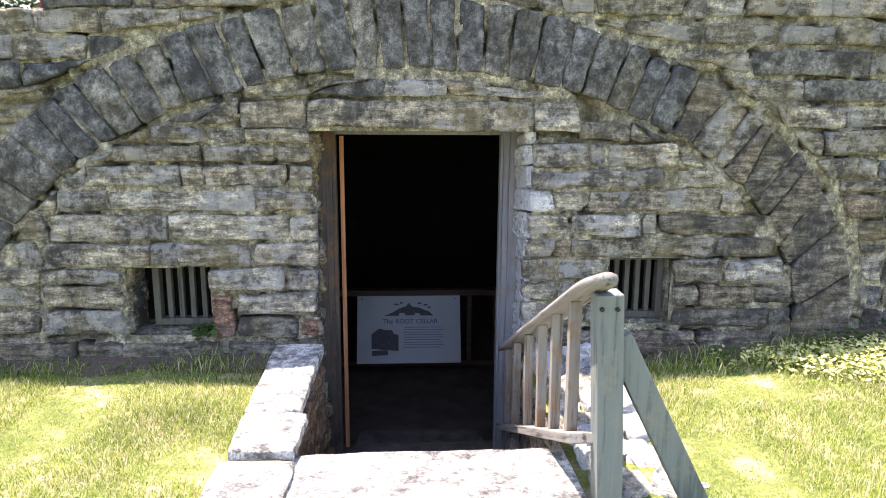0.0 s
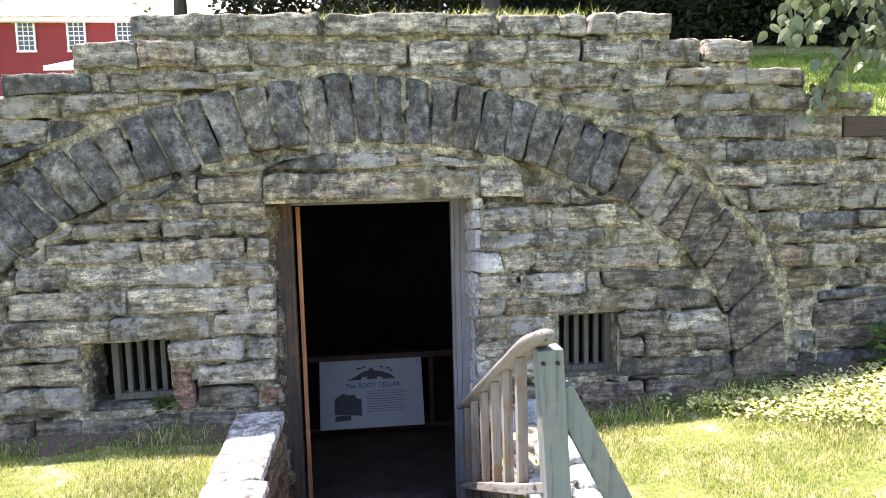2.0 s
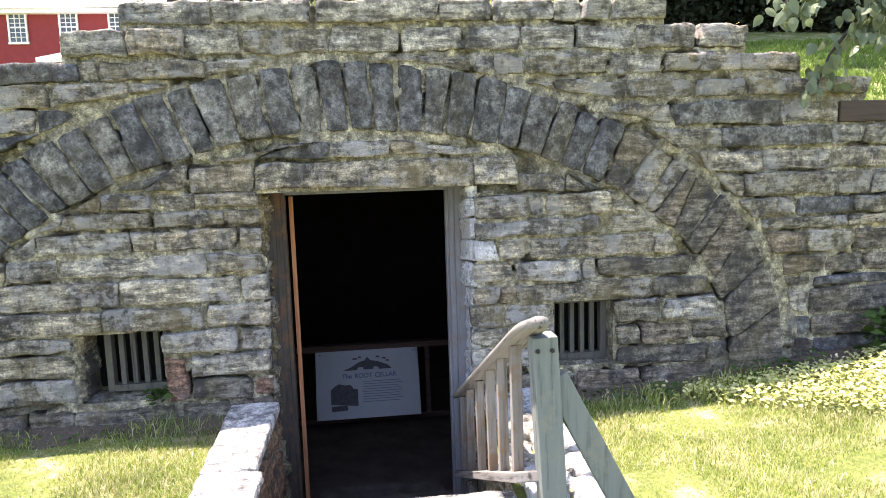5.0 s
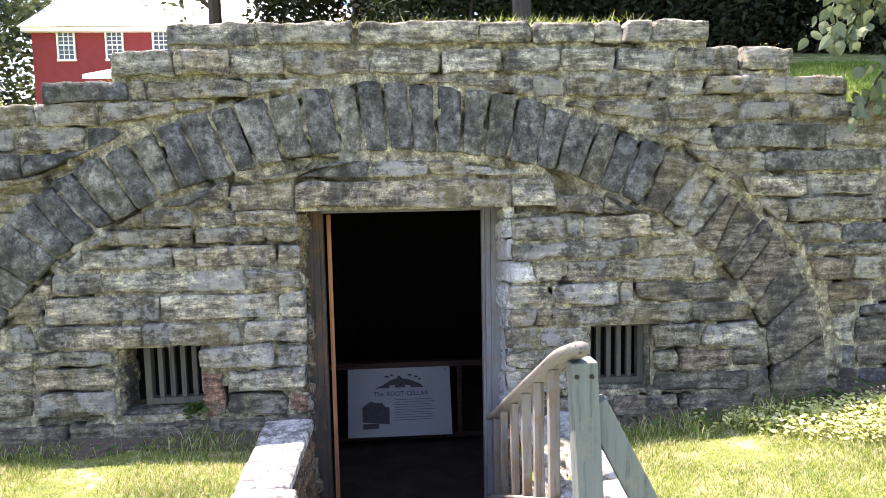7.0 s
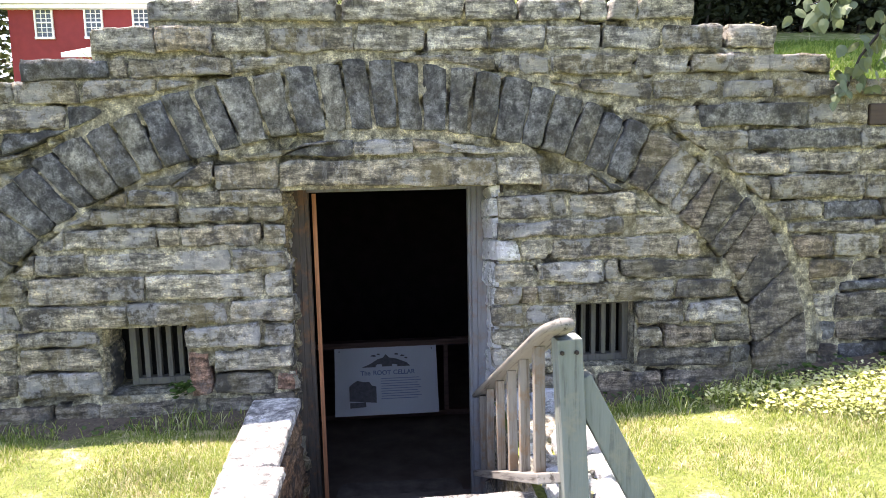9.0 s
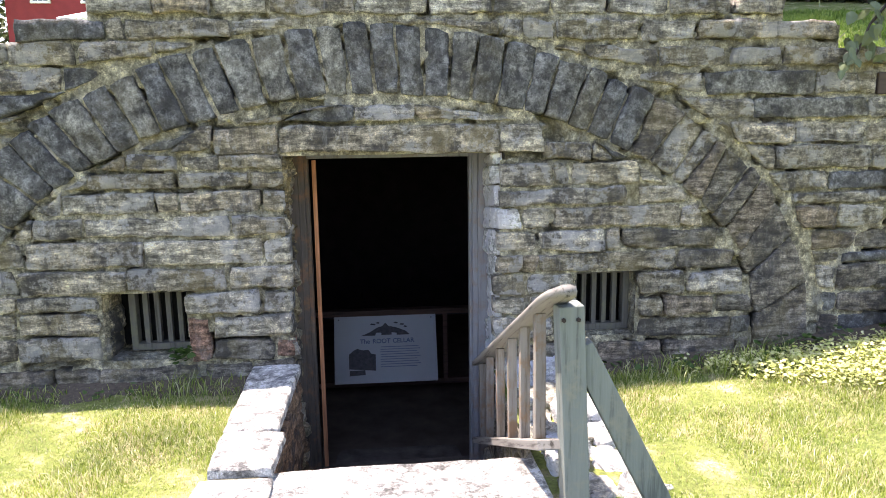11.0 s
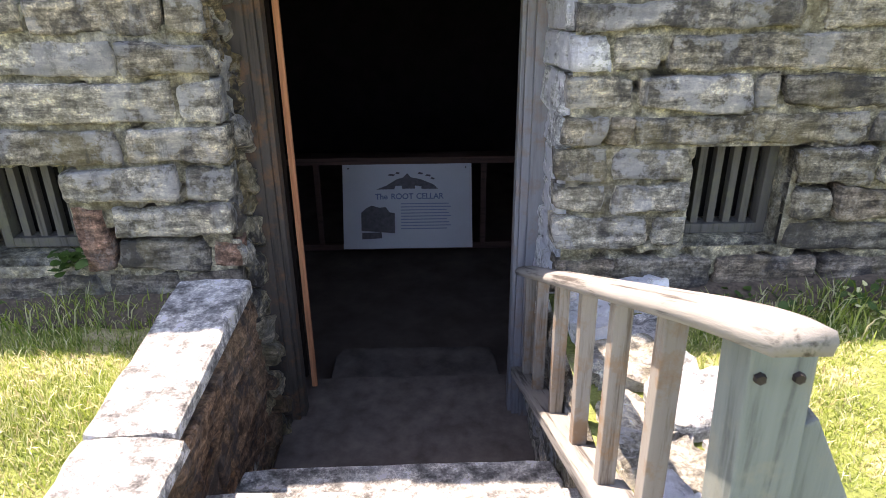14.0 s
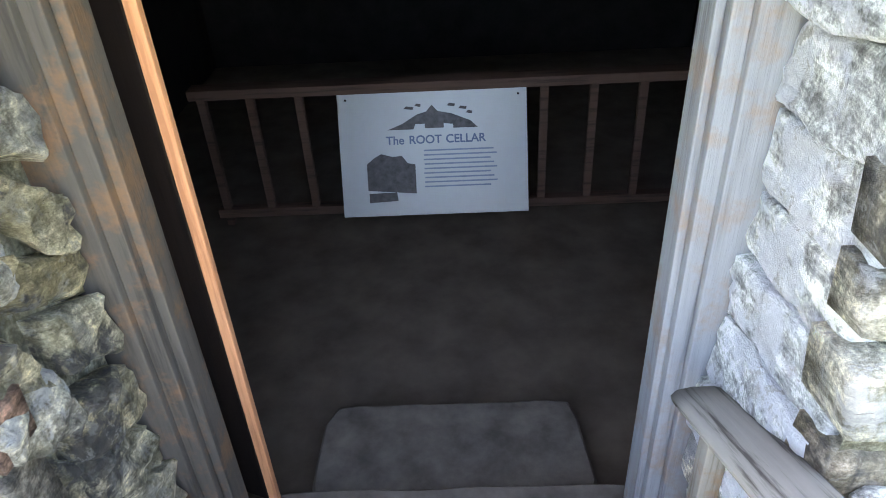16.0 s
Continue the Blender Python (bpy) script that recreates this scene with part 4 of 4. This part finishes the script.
TW = [((4.6, 0.9, 2.7), (3.5, 0.35, 2.25), (2.80, 0.05, 1.98), (2.36, -0.05, 1.82), (2.14, -0.08, 1.74)),
      ((3.3, 0.25, 2.18), (2.95, 0.0, 1.95), (2.72, -0.08, 1.78), (2.60, -0.10, 1.68)),
      ((3.6, 0.4, 2.28), (3.1, 0.05, 2.02), (2.88, -0.05, 1.84), (2.80, -0.1, 1.72)),
      ((3.0, 0.1, 2.08), (2.7, 0.0, 2.05), (2.4, 0.0, 1.98), (2.22, -0.05, 1.92)),
      ((3.2, 0.1, 2.0), (2.62, -0.05, 1.70), (2.42, -0.08, 1.48), (2.36, -0.08, 1.33)),
      ((4.0, 0.6, 2.45), (3.4, 0.2, 2.1), (3.15, 0.0, 1.85), (3.05, -0.05, 1.68))]
for pts in TW:
    limb(bm, pts, [0.018, 0.011, 0.007, 0.005, 0.003][:len(pts)], 6)
part("twig", bm, BARK, branch)
lv, lf = [], []
outline = ((0, 0), (0.22, 0.08), (0.34, 0.32), (0.26, 0.62), (0.10, 0.87), (0, 1.0), (-0.10, 0.87), (-0.26, 0.62), (-0.34, 0.32), (-0.22, 0.08))
lv = [(x, y, -0.10 * abs(x) + 0.06 * y * y * -1) for x, y in outline] + [(0, 0.45, 0.03)]
lf = [(k, (k + 1) % 10, 10) for k in range(10)]
leaf_me = bpy.data.meshes.new("leaf")
leaf_me.from_pydata(lv, [], lf)
leaf_me.materials.append(BRANCHLEAF)
leaf_variants = []
for k in range(5):
    mm = leaf_me.copy()
    for v in mm.vertices:
        v.co.z += 0.10 * math.sin(3 * v.co.y + k) * (v.co.x + 0.3)
    leaf_variants.append(mm)
for pts in TW:
    for k in range(60 if pts[-1][2] < 1.4 else 150):
        s = random.uniform(0.28, 1.0) * (len(pts) - 1)
        i = min(int(s), len(pts) - 2)
        p = Vector(pts[i]).lerp(Vector(pts[i + 1]), s - i)
        p += Vector((random.gauss(0, 0.05), random.gauss(0, 0.06), random.gauss(-0.03, 0.05)))
        ob = new("leaf", random.choice(leaf_variants))
        ob.parent = branch
        ob.matrix_basis = Matrix.Translation(p) @ Euler((radians(random.uniform(-95, -35)), radians(random.uniform(-40, 40)), random.uniform(0, 6.28))).to_matrix().to_4x4() @ Matrix.Scale(random.uniform(0.05, 0.095), 4)

# ---- clay pipe at the wall's end ----
bm = bmesh.new()
prof = ((0.075, 0.0), (0.085, 0.01), (0.085, 0.06), (0.072, 0.07), (0.072, 0.34), (0.055, 0.34), (0.055, 0.0))
prev = None
for k in range(21):
    t = 2 * math.pi * k / 20
    row = [bm.verts.new((r * math.cos(t), d, r * math.sin(t))) for r, d in prof]
    if prev:
        for q in range(7):
            bm.faces.new((prev[q], row[q], row[(q + 1) % 7], prev[(q + 1) % 7]))
    prev = row
bmesh.ops.remove_doubles(bm, verts=bm.verts[:], dist=0.0005)
bmesh.ops.recalc_face_normals(bm, faces=bm.faces[:])
pipe = tagged(link_mesh("clay_pipe", bm, TERRA, smooth=True), "short terracotta drain pipe lying at the wall end", "pipe")
pipe.matrix_world = pose(3.08, -0.42, ground_z(3.08, -0.42) + 0.085, 0, 0, 20)


# ---- bare soil along the wall foot ----
for x0, x1 in ((-3.2, -0.745), (0.90, 3.0)):
    n_seg = 40
    vs, fs = [], []
    for k in range(n_seg + 1):
        x = x0 + (x1 - x0) * k / n_seg
        w = 0.20 + 0.10 * noise.noise(Vector((x * 4, 0, 9))) + 0.05 * noise.noise(Vector((x * 15, 0, 2)))
        for t in (0.0, 0.35, 0.7, 1.0):
            y = 0.012 - w * t
            vs.append((x, y, ground_z(x, y) + (0.03 * (1 - t) + 0.012 * noise.noise(Vector((x * 11, y * 11, 1))) + 0.006 if t < 1 else -0.006)))
    for k in range(n_seg):
        for t in range(3):
            a = k * 4 + t
            fs.append((a + 1, a + 5, a + 4, a))
    tagged(raw("soil_bed", vs, fs, DIRT, None, True), "bare dry soil strip along the wall foot", "soil", kind="structure")

# ---- plants ----
def blades(name, spots, h0, h1, w, material, label):
    vs, fs = [], []
    for x, y, s in spots:
        z = ground_z(x, y) - 0.01
        a = random.uniform(0, 6.283)
        h = random.uniform(h0, h1) * s
        lean = h * random.uniform(0.2, 0.9)
        b = random.uniform(0, 6.283)
        dx, dy = math.cos(a) * w * 0.5, math.sin(a) * w * 0.5
        lx, ly = math.cos(b) * lean, math.sin(b) * lean
        k = len(vs)
        vs += [(x - dx, y - dy, z), (x + dx, y + dy, z), (x + dx * 0.8 + lx * 0.35, y + dy * 0.8 + ly * 0.35, z + h * 0.6), (x - dx * 0.8 + lx * 0.35, y - dy * 0.8 + ly * 0.35, z + h * 0.6), (x + lx, y + ly, z + h * (0.95 if lean < 0.7 * h else 0.7))]
        fs += [(k, k + 1, k + 2, k + 3), (k + 3, k + 2, k + 4)]
    return tagged(raw(name, vs, fs, material), label, "grass", kind="stuff")


def scatter(n, x0, x1, y0, y1, ok=lambda x, y: True, patch=0.0):
    out = []
    while len(out) < n:
        x, y = random.uniform(x0, x1), random.uniform(y0, y1)
        if ok(x, y):
            t = noise.noise(Vector((x * 2.3, y * 2.3, 5)))
            if t > -0.22 or random.random() < 0.22:
                out.append((x, y, 0.75 + 0.6 * max(-0.4, t)))
            else:
                out.append((x, y, 0.4)) if random.random() < 0.3 else None
    return out


blades("grass", scatter(85000, -2.7, -0.74, -2.5, -0.03, lambda x, y: y < -0.26 or random.random() < 0.3), 0.018, 0.058, 0.0034, GRASS, "short sunlit lawn grass")
blades("grass", scatter(90000, 0.86, 3.5, -2.5, -0.03, lambda x, y: y < -0.26 or random.random() < 0.3), 0.018, 0.058, 0.0034, GRASS, "short sunlit lawn grass")
blades("grass", scatter(420, -2.6, -0.76, -0.22, -0.05) + scatter(420, 0.95, 2.2, -0.30, -0.06), 0.05, 0.14, 0.005, GRASS, "longer grass along the foot of the wall")
blades("grass", scatter(1500, -2.7, -0.76, -0.36, -0.03) + scatter(1500, 0.9, 2.9, -0.36, -0.03), 0.02, 0.09, 0.004, BANKGRASS, "thin grass along the wall, shade put into its dark green")
blades("dry_grass", scatter(900, -2.7, -0.55, -0.40, -0.02) + scatter(900, 0.75, 2.6, -0.45, -0.02), 0.015, 0.06, 0.003, STRAW, "dry straw clippings on the soil by the wall")
blades("dry_grass", scatter(9000, -2.7, -0.76, -2.5, -0.3) + scatter(9000, 0.95, 3.4, -2.5, -0.3), 0.03, 0.07, 0.0035, STRAW, "dry straw among the lawn grass")
blades("grass", scatter(2600, -0.9, 1.5, 0.33, 0.62), 0.07, 0.20, 0.007, GRASS, "long sunlit grass on top of the wall")
blades("grass", scatter(500, -2.4, -1.45, 0.33, 0.6), 0.06, 0.16, 0.007, GRASS, "long sunlit grass on top of the wall")
blades("grass", scatter(52000, 1.3, 8.5, 0.4, 8.5), 0.05, 0.12, 0.013, BANKGRASS, "mown grass on the bank behind the wall")


def leafy(name, n, x0, x1, y0, y1, h0, h1, s0, s1, material, label, ok=lambda x, y: True):
    vs, fs = [], []
    done = 0
    while done < n:
        x, y = random.uniform(x0, x1), random.uniform(y0, y1)
        if not ok(x, y):
            continue
        done += 1
        z = ground_z(x, y) + random.uniform(h0, h1)
        s = random.uniform(s0, s1)
        e = Matrix.Translation((x, y, z)) @ Euler((random.uniform(-0.7, 0.5), random.uniform(-0.6, 0.6), random.uniform(0, 6.28))).to_matrix().to_4x4()
        k = len(vs)
        vs += [e @ Vector((px * s, (py - 0.5) * s, -0.12 * abs(px) * s)) for px, py in outline]
        fs.append(tuple(range(k, k + 10)))
    return tagged(raw(name, vs, fs, material), label, "plants", kind="stuff")


leafy("ground_cover", 17000, 1.6, 3.6, -1.35, -0.16, 0.0, 0.075, 0.008, 0.03, CLOVER, "bright low leafy ground cover on the lawn edge", lambda x, y: x - 1.5 > (-(y + 0.25)) * 1.25 + 0.15 * random.random())
blades("grass", scatter(260, 1.35, 2.4, -0.42, -0.1), 0.08, 0.2, 0.006, GRASS, "tall thin grass tufts by the wall foot")
leafy("weeds", 70, 0.98, 1.6, -0.28, -0.05, 0.0, 0.06, 0.02, 0.05, WEED, "low green weeds at the wall foot")
leafy("weeds", 60, -2.2, -1.3, -0.2, -0.04, 0.0, 0.05, 0.015, 0.04, WEED, "low green weeds at the wall foot")
leafy("weeds", 190, 2.66, 3.0, -0.24, -0.06, 0.0, 0.26, 0.04, 0.08, WEED, "broad-leaved green weeds at the wall foot", lambda x, y: True)
leafy("weeds", 90, 1.9, 2.4, -0.2, -0.06, 0.01, 0.10, 0.025, 0.05, WEED, "low green weeds at the wall foot")
leafy("weeds", 50, 1.45, 1.75, -0.3, -0.08, 0.0, 0.07, 0.015, 0.03, CLOVER, "low pale weeds at the wall foot")
leafy("weeds", 60, -1.16, -1.04, -0.06, 0.03, 0.13, 0.2, 0.02, 0.05, WEED, "small green sprig under the vent")
